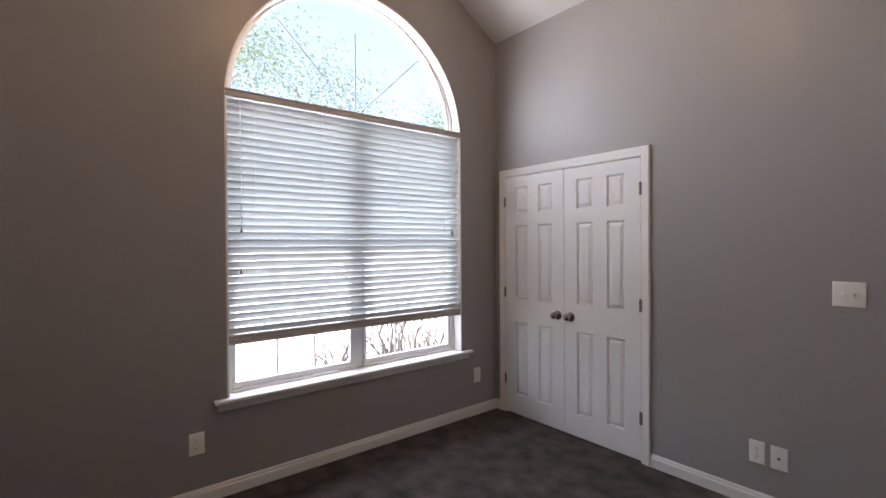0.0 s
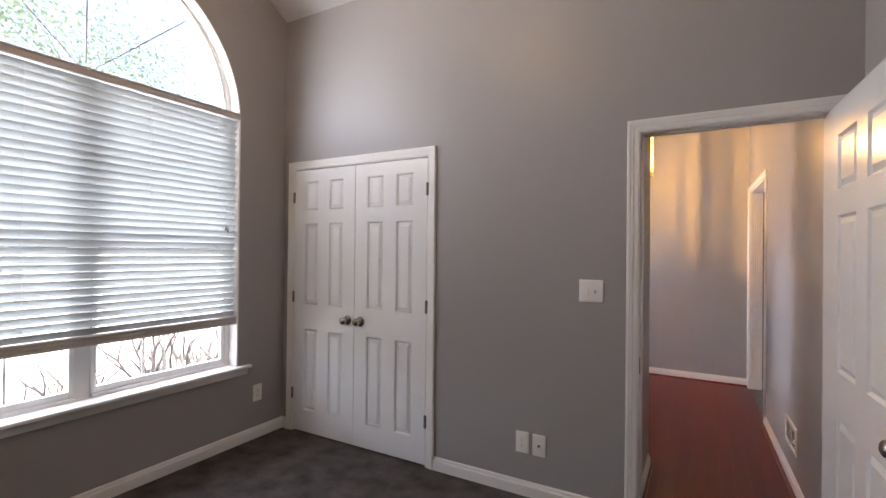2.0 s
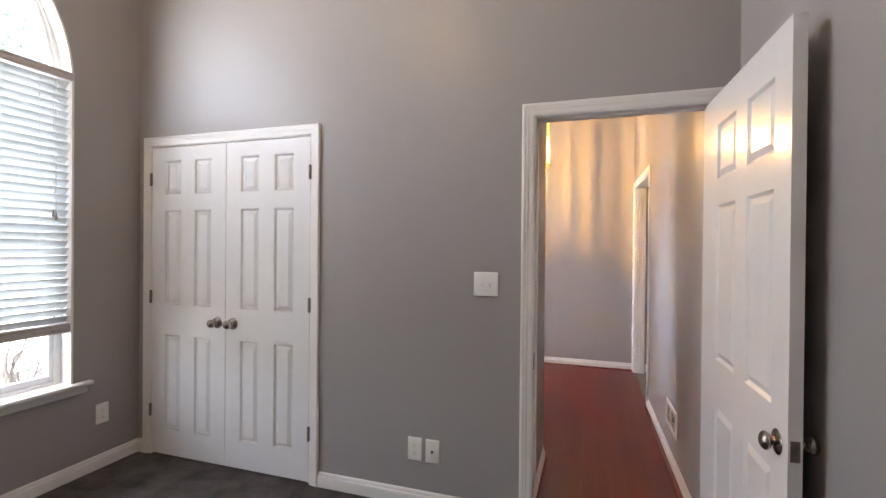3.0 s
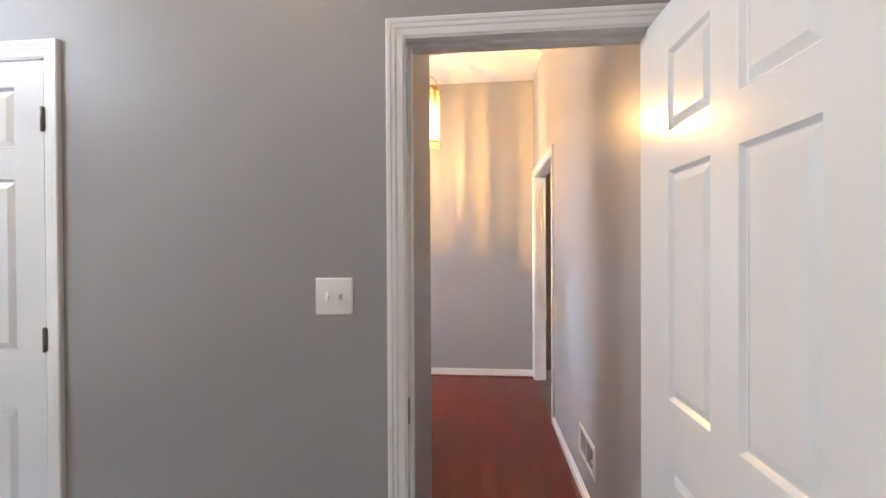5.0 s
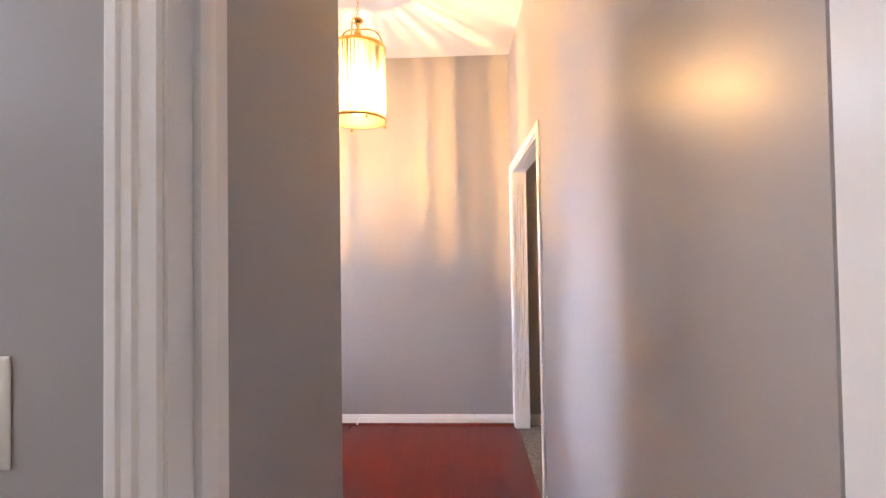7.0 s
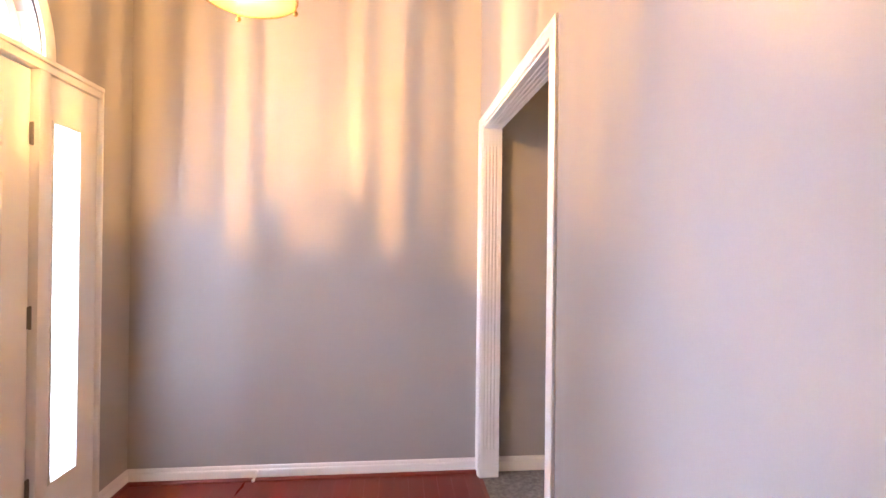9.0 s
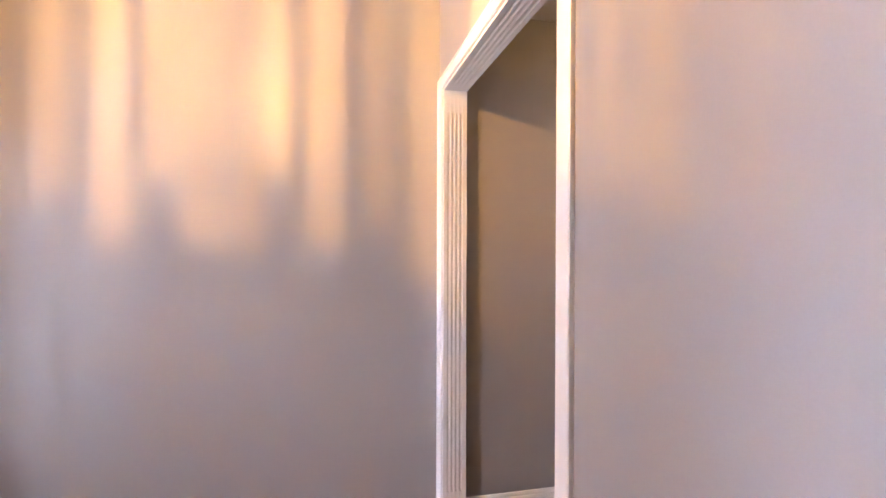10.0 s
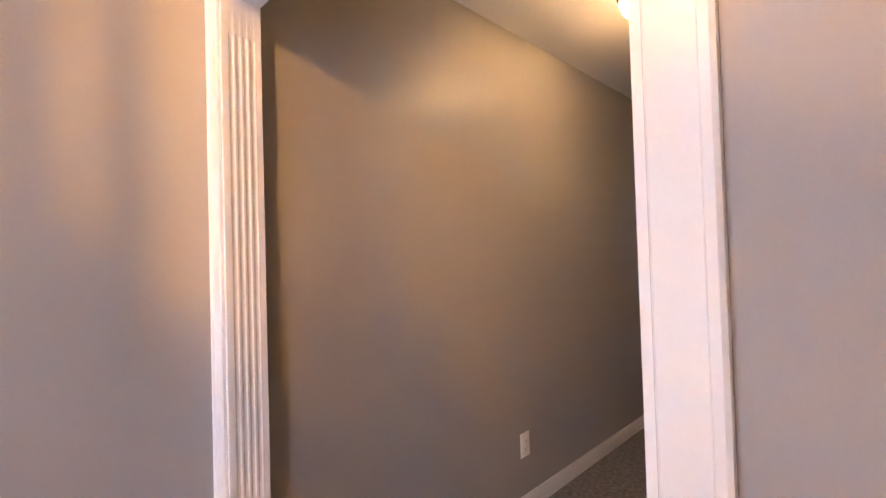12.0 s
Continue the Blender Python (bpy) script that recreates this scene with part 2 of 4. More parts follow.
def tube(points, radii, sides=8, bm=None):
    """A round bar along points."""
    bm = bm or bmesh.new()
    points = [Vector(p) for p in points]
    if not hasattr(radii, "__len__"):
        radii = [radii] * len(points)
    rings = []
    for i, p in enumerate(points):
        d = (points[min(i + 1, len(points) - 1)] - points[max(i - 1, 0)]).normalized()
        side = d.orthogonal().normalized() if i == 0 else (rings[-1][1] - d * rings[-1][1].dot(d)).normalized()
        up = d.cross(side)
        rings.append(([bm.verts.new(p + radii[i] * (side * math.cos(a) + up * math.sin(a))) for a in [2 * math.pi * k / sides for k in range(sides)]], side))
    for (p, _), (q, _) in zip(rings, rings[1:]):
        for i in range(sides):
            bm.faces.new((p[i], p[(i + 1) % sides], q[(i + 1) % sides], q[i]))
    bm.faces.new(rings[0][0][::-1])
    bm.faces.new(rings[-1][0])
    return bm


def frame_moulding(profile, left, right, top, bottom, put, head=1.0):
    """A mitred surround on three sides. profile: (outwards, proud) pairs; put(u, z, proud) places a point."""
    bm = bmesh.new()
    rows = []
    for out, proud in profile:
        rows.append([bm.verts.new(put(left - out, bottom, proud)), bm.verts.new(put(left - out, top + out * head, proud)),
                     bm.verts.new(put(right + out, top + out * head, proud)), bm.verts.new(put(right + out, bottom, proud))])
    n = len(rows)
    for i in range(n):
        p, q = rows[i], rows[(i + 1) % n]
        for k in range(3):
            bm.faces.new((p[k], p[k + 1], q[k + 1], q[k]))
    bm.faces.new([r[0] for r in rows])
    bm.faces.new([r[3] for r in rows][::-1])
    return bm


def arc(cu, cv, r, a, b, n):
    return [(cu + r * math.cos(radians(a + (b - a) * i / n)), cv + r * math.sin(radians(a + (b - a) * i / n))) for i in range(n + 1)]


def arch_band(r0, r1, cu, cv, axis, a, b, n=40, start=0, end=180):
    """A curved band between two radii."""
    return prism(arc(cu, cv, r1, start, end, n) + arc(cu, cv, r0, end, start, n), axis, a, b)


def setting(name, label, category, bm, material, sharp=35):
    return thing(name, label, category, bm, material, kind="structure", sharp=sharp)


# ---- bedroom shell ----
def ceiling_z(y):
    return CEIL_R + SLOPE * (YN - y if y > RIDGE else y - YS)


T = 0.15
bm = bmesh.new()
half = [(YS - 0.12, -0.1), (WIN_C, -0.1), (WIN_C, WIN_B), (WIN_L, WIN_B), (WIN_L, SPRING)]
half += arc(WIN_C, SPRING, WIN_RAD, 180, 90, 24)[1:] + [(WIN_C, ceiling_z(WIN_C)), (RIDGE, ceiling_z(RIDGE)), (YS - 0.12, CEIL_R - 0.05)]
add_prism(bm, half, "x", XW - T, XW)
half = [(YN + 0.12, -0.1), (WIN_C, -0.1), (WIN_C, WIN_B), (WIN_R, WIN_B), (WIN_R, SPRING)]
half += arc(WIN_C, SPRING, WIN_RAD, 0, 90, 24)[1:] + [(WIN_C, ceiling_z(WIN_C)), (YN + 0.12, CEIL_R - 0.05)]
add_prism(bm, half, "x", XW - T, XW)
wall_west = setting("wall_west", "taupe grey painted bedroom wall with an arched window", "wall", bm, WALL)

CL_A, CL_B, CL_H = -2.755, -1.524, 2.04       # closet opening
bm = bmesh.new()
add_prism(bm, [(XW, -0.1), (CL_A, -0.1), (CL_A, CL_H), (CL_B, CL_H), (CL_B, -0.1), (DOOR_L, -0.1), (DOOR_L, DOOR_H), (DOOR_R, DOOR_H), (DOOR_R, -0.1), (XE + 0.12, -0.1),
               (XE + 0.12, CEIL_R + 0.02), (XW, CEIL_R + 0.02)], "y", YN, YN + 0.12)
wall_north = setting("wall_north", "taupe grey satin wall with closet and doorway", "wall", bm, WALL)
wall_east = setting("wall_east", "plain taupe grey painted bedroom wall", "wall",
                    prism([(YS - 0.12, -0.1), (YN, -0.1), (YN, CEIL_R), (RIDGE, ceiling_z(RIDGE)), (YS - 0.12, CEIL_R - 0.05)], "x", XE, XE + 0.12), WALL)
setting("wall_south", "plain taupe grey painted bedroom wall", "wall", box((XW, YS - 0.12, -0.1), (XE, YS, CEIL_R + 0.02)), WALL)
bm = bmesh.new()
add_prism(bm, [(YN + 0.12, ceiling_z(YN) - 0.12 * SLOPE + 0.0), (RIDGE, ceiling_z(RIDGE)), (RIDGE, ceiling_z(RIDGE) + 0.14), (YN + 0.12, ceiling_z(YN) + 0.09)], "x", XW - 0.3, XE + 0.3)
add_prism(bm, [(YS - 0.12, ceiling_z(YS) - 0.12 * SLOPE), (YS - 0.12, ceiling_z(YS) + 0.09), (RIDGE, ceiling_z(RIDGE) + 0.14), (RIDGE, ceiling_z(RIDGE))], "x", XW - 0.3, XE + 0.3)
setting("ceiling", "white vaulted bedroom ceiling", "ceiling", bm, CEILING)


def carpet_sheet(x0, x1, y0, y1, step=0.05):
    """Carpet with a faintly uneven pile."""
    bm = bmesh.new()
    nx, ny = max(1, round((x1 - x0) / step)), max(1, round((y1 - y0) / step))
    grid = [[bm.verts.new((x0 + (x1 - x0) * i / nx, y0 + (y1 - y0) * j / ny, -0.003 + 0.003 * noise.noise((i * 0.7, j * 0.7, 3.1)))) for j in range(ny + 1)] for i in range(nx + 1)]
    for i in range(nx):
        for j in range(ny):
            bm.faces.new((grid[i][j], grid[i + 1][j], grid[i + 1][j + 1], grid[i][j + 1]))
    add_box(bm, (x0, y0, -0.1), (x1, y1, -0.012))
    return bm


setting("floor", "dark charcoal cut-pile bedroom carpet", "carpet", carpet_sheet(XW, XE, YS, YN + 0.06), CARPET)

# ---- hall, foyer and corridor shell ----
bm = prism([(YN + 0.12, -0.1), (OPEN_A, -0.1), (OPEN_A, OPEN_H), (OPEN_B, OPEN_H), (OPEN_B, -0.1), (YF, -0.1), (YF, CEIL_H), (3.742, CEIL_H), (3.742, 2.369), (YN + 0.12, 2.369)], "x", 0, 0.11)
for v in bm.verts:
    v.co.x += hall_x(v.co.y)
setting("wall_hall_side", "taupe grey satin hall wall with a cased opening", "wall", bm, WALL)
setting("wall_foyer_far", "taupe grey satin foyer wall lit in streaks", "wall", box((XF - 0.12, YF, -0.1), (5.1, YF + 0.12, CEIL_H + 0.05)), WALL)
bm = box((XP - 0.12, YN + 0.12, -0.1), (XP, YP, 2.369))
add_box(bm, (XF, YP - 0.12, -0.1), (XP - 0.12, YP, CEIL_H))
setting("wall_hall_corner", "taupe grey painted hall wall ending at the foyer", "wall", bm, WALL)
bm = bmesh.new()
U0, U1, AR = 4.145, 5.875, 0.475
side = [(YP - 0.12, -0.1), (U0, -0.1), (U0, FD_T), (FD_C - AR, FD_T)] + arc(FD_C, FD_T, AR, 180, 90, 16)[1:] + [(FD_C, CEIL_H), (YP - 0.12, CEIL_H)]
add_prism(bm, side, "x", XF - 0.14, XF)
side = [(YF, -0.1), (U1, -0.1), (U1, FD_T), (FD_C + AR, FD_T)] + arc(FD_C, FD_T, AR, 0, 90, 16)[1:] + [(FD_C, CEIL_H), (YF, CEIL_H)]
add_prism(bm, side, "x", XF - 0.14, XF)
setting("wall_foyer_front", "taupe grey foyer wall round the front door", "wall", bm, WALL)
setting("ceiling_foyer", "flat white foyer and hall ceiling", "ceiling", box((XF - 0.14, YN + 0.12, CEIL_H), (XH + 0.17, YF + 0.12, CEIL_H + 0.1)), CEILING)
setting("ceiling_hall", "lowered hall ceiling ending above the foyer", "ceiling", box((XP - 0.12, YN + 0.122, 2.37), (0.66, 3.74, CEIL_H - 0.002)), WALL)
bm = box((XH + 0.112, 4.72, -0.1), (5.1, 4.82, CEIL_C + 0.1))
add_box(bm, (5.0, 4.82, -0.1), (5.1, YF, CEIL_C + 0.1))
setting("wall_corridor", "taupe grey corridor wall", "wall", bm, WALL)
setting("ceiling_corridor", "low white corridor ceiling", "ceiling", box((XH + 0.11, 4.72, CEIL_C), (5.1, YF, CEIL_C + 0.1)), CEILING)
setting("floor_corridor", "charcoal cut-pile corridor carpet, its colour lightened for the lamplight", "carpet", carpet_sheet(XH + 0.006, 5.0, 4.82, YF), CARPET_LIT)
bm = box((XW - T, 3.50, -0.1), (XF - 0.14, 3.62, CEIL_H))
add_box(bm, (XW - T, YN + 0.12, -0.1), (XW, 3.50, CEIL_H))
setting("wall_closet", "plain closet wall behind the doors", "wall", bm, WALL)
setting("ceiling_closet", "plain closet ceiling", "ceiling", box((XW - T, YN + 0.12, CEIL_H), (XF - 0.14, 3.62, CEIL_H + 0.1)), CEILING)
setting("floor_closet", "charcoal carpet inside the closet", "carpet", box((XW, YN + 0.06, -0.1), (XP - 0.12, YP - 0.12, -0.003)), CARPET)

# ---- mouldings ----
BASE = [(0, 0), (0.014, 0), (0.014, 0.055), (0.012, 0.061), (0.007, 0.064), (0.0065, 0.073), (0.004, 0.081), (0, 0.085)]
SHOEP = [(0.0, 0.0), (0.017, 0.0), (0.0155, 0.008), (0.010, 0.015), (0.0, 0.018)]


def base_run(x0, y0, x1, y1, shoe=False):
    """Baseboard along a wall; the room lies to the left of the way from start to end."""
    d = Vector((x1 - x0, y1 - y0, 0))
    side = Vector((-d.y, d.x, 0)).normalized()
    for name, prof, lift, mat, words, off in (("baseboard", BASE, 0.0, TRIM, "white painted moulded baseboard", 0.0),) + ((("trim", SHOEP, 0.0, SHOE, "dark red wooden shoe moulding along the baseboard", 0.014),) if shoe else ()):
        bm = bmesh.new()
        ends = [[bm.verts.new(Vector((x, y, lift + v)) + side * (u + off)) for u, v in prof] for x, y in ((x0, y0), (x1, y1))]
        n = len(prof)
        for i in range(n):
            bm.faces.new((ends[0][i], ends[0][(i + 1) % n], ends[1][(i + 1) % n], ends[1][i]))
        bm.faces.new(ends[0])
        bm.faces.new(ends[1][::-1])
        setting(name, words, "baseboard" if name == "baseboard" else "trim", bm, mat, 14)


base_run(XW, YN, XW, YS)
base_run(DOOR_L - 0.06, YN, CL_B + 0.06, YN)
base_run(CL_A - 0.06, YN, XW, YN)
base_run(XW, YS, XE, YS)
base_run(XE, YS, XE, YN)
base_run(hall_x(YN + 0.12), YN + 0.12, hall_x(OPEN_A - 0.0725), OPEN_A - 0.0725, True)
base_run(XH - 0.02, YF, XF, YF, True)
base_run(XF, YF, XF, U1 + 0.001, True)
base_run(XF, U0 - 0.001, XF, YP, True)
base_run(XF, YP, XP, YP, True)
base_run(XP, YP, XP, YN + 0.12, True)
base_run(5.0, YF, XH + 0.115, YF)
base_run(XH + 0.115, 4.82, 5.0, 4.82)

CASE = [(0.0002, 0), (0.0002, 0.007), (0.005, 0.010), (0.024, 0.0115), (0.029, 0.0150), (0.040, 0.0155), (0.044, 0.0185), (0.055, 0.019), (0.059, 0.015), (0.059, 0)]
setting("trim", "white moulded casing round the closet doors", "door casing",
        frame_moulding(CASE, CL_A, CL_B, CL_H, 0, lambda u, z, p: (u, YN - p, z)), TRIM, 20)
setting("trim", "white moulded casing round the bedroom doorway", "door casing",
        frame_moulding(CASE, DOOR_L, DOOR_R, DOOR_H, 0, lambda u, z, p: (u, YN - p, z)), TRIM, 20)


def jamb_lining(left, right, top, y0, y1, stop):
    bm = bmesh.new()
    t = 0.004
    add_box(bm, (left, y0, 0), (left + t, y1, top))
    add_box(bm, (right - t, y0, 0), (right, y1, top))
    add_box(bm, (left + t, y0, top - t), (right - t, y1, top))
    if stop:
        add_box(bm, (left + t, y0 + 0.045, 0), (left + t + 0.011, y0 + 0.08, top - t), 0.002)
        add_box(bm, (left + t + 0.011, y0 + 0.045, top - t - 0.011), (right - t - 0.046, y0 + 0.08, top - t), 0.002)
    return bm


setting("trim", "white painted lining and stop of the bedroom doorway", "door frame", jamb_lining(DOOR_L, DOOR_R, DOOR_H, YN - 0.0045, YN + 0.122, True), TRIM)
setting("trim", "white painted lining of the closet opening", "door frame", jamb_lining(CL_A, CL_B, CL_H, YN - 0.0045, YN + 0.12, False), TRIM)
bm = prism([(YN + 0.020 + u, 0.826 + v) for u, v in arc(0, 0.030, 0.0145, 0, 180, 10) + arc(0, -0.030, 0.0145, 180, 360, 10)], "x", DOOR_L + 0.004, DOOR_L + 0.0062)
add_box(bm, (DOOR_L + 0.0063, YN + 0.013, 0.806), (DOOR_L + 0.0068, YN + 0.027, 0.846))
thing("strike_plate", "small steel strike plate on the white door jamb", "strike plate", bm, STEEL)

# cased opening between foyer and corridor: fluted lining, flat casing with a back band
WIDE = [(0.003, 0), (0.003, 0.007), (0.006, 0.0095), (0.012, 0.010), (0.055, 0.0105), (0.057, 0.0135), (0.067, 0.014), (0.072, 0.011), (0.072, 0)]
setting("trim", "white flat casing with a raised back band", "door casing",
        frame_moulding(WIDE, OPEN_A, OPEN_B, OPEN_H, 0, lambda u, z, p: (hall_x(u) - p, u, z), 0.74), TRIM, 30)


def fluted_board(width, length, a, b, thick=0.012, flutes=4):
    """A board in the plane z = 0, along y, with round flutes from a to b."""
    bm = bmesh.new()
    pitch, r = 0.0200, 0.0072
    first = width / 2 - pitch * (flutes - 1) / 2
    cuts = [0.0]
    for k in range(flutes):
        c = first + k * pitch
        cuts += [c + r * math.cos(radians(180 - 30 * s)) for s in range(7)]
    cuts.append(width)
    rows = [0, a, a + r, b - r, b, length]

    def depth(u, v):
        for k in range(flutes):
            d = abs(u - first - k * pitch)
            if d < r and a + 1e-6 < v < b - 1e-6:
                return -math.sqrt(max(0, r * r - d * d)) * 0.8
        return 0.0

    grid = [[bm.verts.new((u, v, thick + depth(u, v))) for v in rows] for u in cuts]
    for i in range(len(cuts) - 1):
        for j in range(len(rows) - 1):
            bm.faces.new((grid[i][j], grid[i + 1][j], grid[i + 1][j + 1], grid[i][j + 1]))
    edge = [e for e in bm.edges if e.is_boundary]
    got = bmesh.ops.extrude_edge_only(bm, edges=edge)
    for v in [g for g in got["geom"] if isinstance(g, bmesh.types.BMVert)]:
        v.co.z = 0
    return bm


W = 0.112
lining = thing("trim", "white fluted lining of the foyer opening", "door frame", kind="structure", at=pose(0, 0, 0))
side_len = OPEN_H - 0.012
part("fluted_jamb", fluted_board(W, side_len, 0.165, 1.955), TRIM, lining, at=Matrix.Translation((hall_x(OPEN_B), OPEN_B, 0)) @ Matrix(((1, 0, 0, 0), (0, 0, -1, 0), (0, 1, 0, 0), (0, 0, 0, 1))))
part("fluted_jamb", fluted_board(W, side_len, 0.165, 1.955), TRIM, lining, at=Matrix.Translation((hall_x(OPEN_A), OPEN_A, 0)) @ Matrix(((1, 0, 0, 0), (0, 0, 1, 0), (0, 1, 0, 0), (0, 0, 0, 1))))
part("fluted_head", fluted_board(W, OPEN_B - OPEN_A, 0.11, OPEN_B - OPEN_A - 0.11), TRIM, lining, at=Matrix.Translation((hall_x(OPEN_A), OPEN_A, OPEN_H)) @ Matrix.Rotation(0.0205, 4, "Z") @ Matrix(((1, 0, 0, 0), (0, 1, 0, 0), (0, 0, -1, 0), (0, 0, 0, 1))))


# ---- panelled doors ----
ROWS = ((0.165, 0.79), (0.985, 1.605), (1.708, 1.928))


def rect_ring(bm, a, b):
    for i in range(4):
        bm.faces.new((a[i], a[(i + 1) % 4], b[(i + 1) % 4], b[i]))


def door_leaf(width, height, thick, cols, name, parent, label="", rows=ROWS):
    """A leaf in the plane y = 0, front towards -y, with sunk fields that hold raised panels."""
    bm = bmesh.new()
    xs = sorted({0, width, *[c for pair in cols for c in pair]})
    zs = sorted({0, height, *[r for pair in rows for r in pair]})
    fields = [(c, r) for c in cols for r in rows]
    for y in (0.0, thick):
        into = 1 if y == 0 else -1
        verts = {(x, z): bm.verts.new((x, y, z)) for x in xs for z in zs}
        for x0, x1 in zip(xs, xs[1:]):
            for z0, z1 in zip(zs, zs[1:]):
                corner = [verts[x0, z0], verts[x1, z0], verts[x1, z1], verts[x0, z1]]
                if ((x0, x1), (z0, z1)) in fields:
                    def loop(inset, deep):
                        return [bm.verts.new((x, y + into * deep, z)) for x, z in ((x0 + inset, z0 + inset), (x1 - inset, z0 + inset), (x1 - inset, z1 - inset), (x0 + inset, z1 - inset))]
                    a, b = loop(0.004, 0.005), loop(0.010, 0.0110)
                    rect_ring(bm, corner, a)
                    rect_ring(bm, a, b)
                    bm.faces.new(b)
                else:
                    bm.faces.new(corner)
        if y == 0.0:
            front = verts
        else:
            rim = [(x, 0) for x in xs] + [(width, z) for z in zs[1:]] + [(x, height) for x in xs[-2::-1]] + [(0, z) for z in zs[-2:0:-1]]
            for p, q in zip(rim, rim[1:] + rim[:1]):
                bm.faces.new((front[p], front[q], verts[q], verts[p]))
    leaf = part(name, bm, DOORP, parent, label, sharp=12)
    for (x0, x1), (z0, z1) in fields:
        for y, into in ((0.0, 1), (thick, -1)):
            pm = bmesh.new()
            loops = []
            for inset, deep in ((0.0105, 0.0110), (0.013, 0.0112), (0.033, 0.0026), (0.035, 0.0016)):
                loops.append([pm.verts.new((x, y + into * deep, z)) for x, z in ((x0 + inset, z0 + inset), (x1 - inset, z0 + inset), (x1 - inset, z1 - inset), (x0 + inset, z1 - inset))])
            for a, b in zip(loops, loops[1:]):
                rect_ring(pm, a, b)
            pm.faces.new(loops[-1])
            part("panel", pm, DOORP, leaf, sharp=12)
    return leaf


KNOB = [(0.0, 0.0), (0.035, 0.0), (0.0365, 0.003), (0.034, 0.007), (0.022, 0.0105), (0.0125, 0.014), (0.0105, 0.020), (0.0110, 0.027), (0.0160, 0.032), (0.0225, 0.037), (0.0265, 0.045),
        (0.0270, 0.053), (0.0245, 0.062), (0.0185, 0.070), (0.010, 0.0755), (0, 0.077)]
TURN = Matrix.Rotation(radians(90), 4, "X")      # z axis to -y


def knob(parent, x, y, z, away=False, stretch=1.0):
    m = pose(x, y, z) @ (Matrix.Rotation(radians(-90), 4, "X") if away else TURN) @ Matrix.Diagonal((1, 1, stretch, 1))
    k = part("door_knob", lathe(KNOB, 28, m=m), NICKEL, parent, "brushed nickel door knob")
    return k


def hinge(parent, x, y, z, tall=0.089):
    bm = lathe([(0, 0), (0.0042, 0.001), (0.0055, 0.004), (0.0055, tall - 0.004), (0.0042, tall - 0.001), (0, tall)], 12, m=pose(x, y, z - tall / 2))
    add_box(bm, (x - 0.010, y + 0.002, z - tall / 2 + 0.004), (x + 0.010, y + 0.006, z + tall / 2 - 0.004))
    part("hinge", bm, STEEL, parent, "dull steel butt hinge")


leaf_w = (CL_B - CL_A - 0.012 - 0.004) / 2
COLS = ((0.110, 0.243), (0.356, 0.489))
COLS = tuple((a * leaf_w / 0.602, b * leaf_w / 0.602) for a, b in COLS)
for n, (name, x0, words) in enumerate((("door_1", CL_A + 0.006, "white six-panel closet door leaf, closed, hinged beside the corner"), ("door_2", CL_A + 0.010 + leaf_w, "white six-panel closet door leaf, closed, hinged on the casing"))):
    d = thing(name, words, "closet door", kind="structure", at=pose(x0, YN - 0.004, 0.012))
    door_leaf(leaf_w, 2.018, 0.035, COLS, "leaf", d)
    knob(d, leaf_w - 0.058 if n == 0 else 0.058, 0, 0.893)
    for z in (0.285, 1.035, 1.81):
        hinge(d, -0.003 if n == 0 else leaf_w + 0.003, -0.010, z)
bm = box((CL_A + 0.02, YN + 0.033, 0.012), (CL_B - 0.02, YN + 0.05, 2.02))
setting("trim", "thin backing stop behind the closet doors", "door stop", bm, TRIM)

bed_w = DOOR_R - DOOR_L - 0.008
d = thing("door_3", "white six-panel bedroom door, standing open against the wall", "door", kind="structure", at=pose(DOOR_R - 0.012, YN - 0.012, 0.014, 0, 0, 0) @ Matrix.Rotation(radians(92.0), 4, "Z") @ pose(-bed_w, 0, 0))
COLS_B = ((0.114, 0.340), (0.452, 0.678))
COLS_B = tuple((bed_w - 0.124 - (0.678 - a), bed_w - 0.124 - (0.678 - b)) for a, b in COLS_B)
leaf3 = door_leaf(bed_w + 0.085, 2.025, 0.035, COLS_B, "leaf", d, rows=((0.20, 0.735), (0.925, 1.562), (1.67, 1.895)))
knob(d, 0.066, 0, 0.83)
knob(d, 0.066, 0.035, 0.83, True, 0.6)
part("latch_plate", box((-0.0015, 0.006, 0.801), (0.001, 0.029, 0.859), 0.0006), STEEL, d, "small steel latch plate")
part("latch_bolt", box((-0.008, 0.012, 0.821), (-0.0014, 0.023, 0.839), 0.002), STEEL, d)
for z in (0.27, 1.02, 1.80):
    hinge(d, bed_w + 0.003, -0.008, z)

# ---- front door, sidelights and fanlight ----
fd = thing("door_4", "white panelled front door, closed, beside a narrow sidelight", "front door", kind="structure", at=pose(XF - 0.03, FD_C + 0.455, 0.015) @ Matrix.Rotation(radians(-90), 4, "Z") @ Matrix.Rotation(radians(180), 4, "Z") @ pose(-0.91, 0, 0))
COLS_F = ((0.13, 0.39), (0.52, 0.78))
door_leaf(0.91, 2.055, 0.044, COLS_F, "leaf", fd)
for z in (0.30, 1.02, 1.79):
    hinge(fd, 0.914, -0.008, z, 0.10)
knob(fd, 0.07, 0, 0.93)


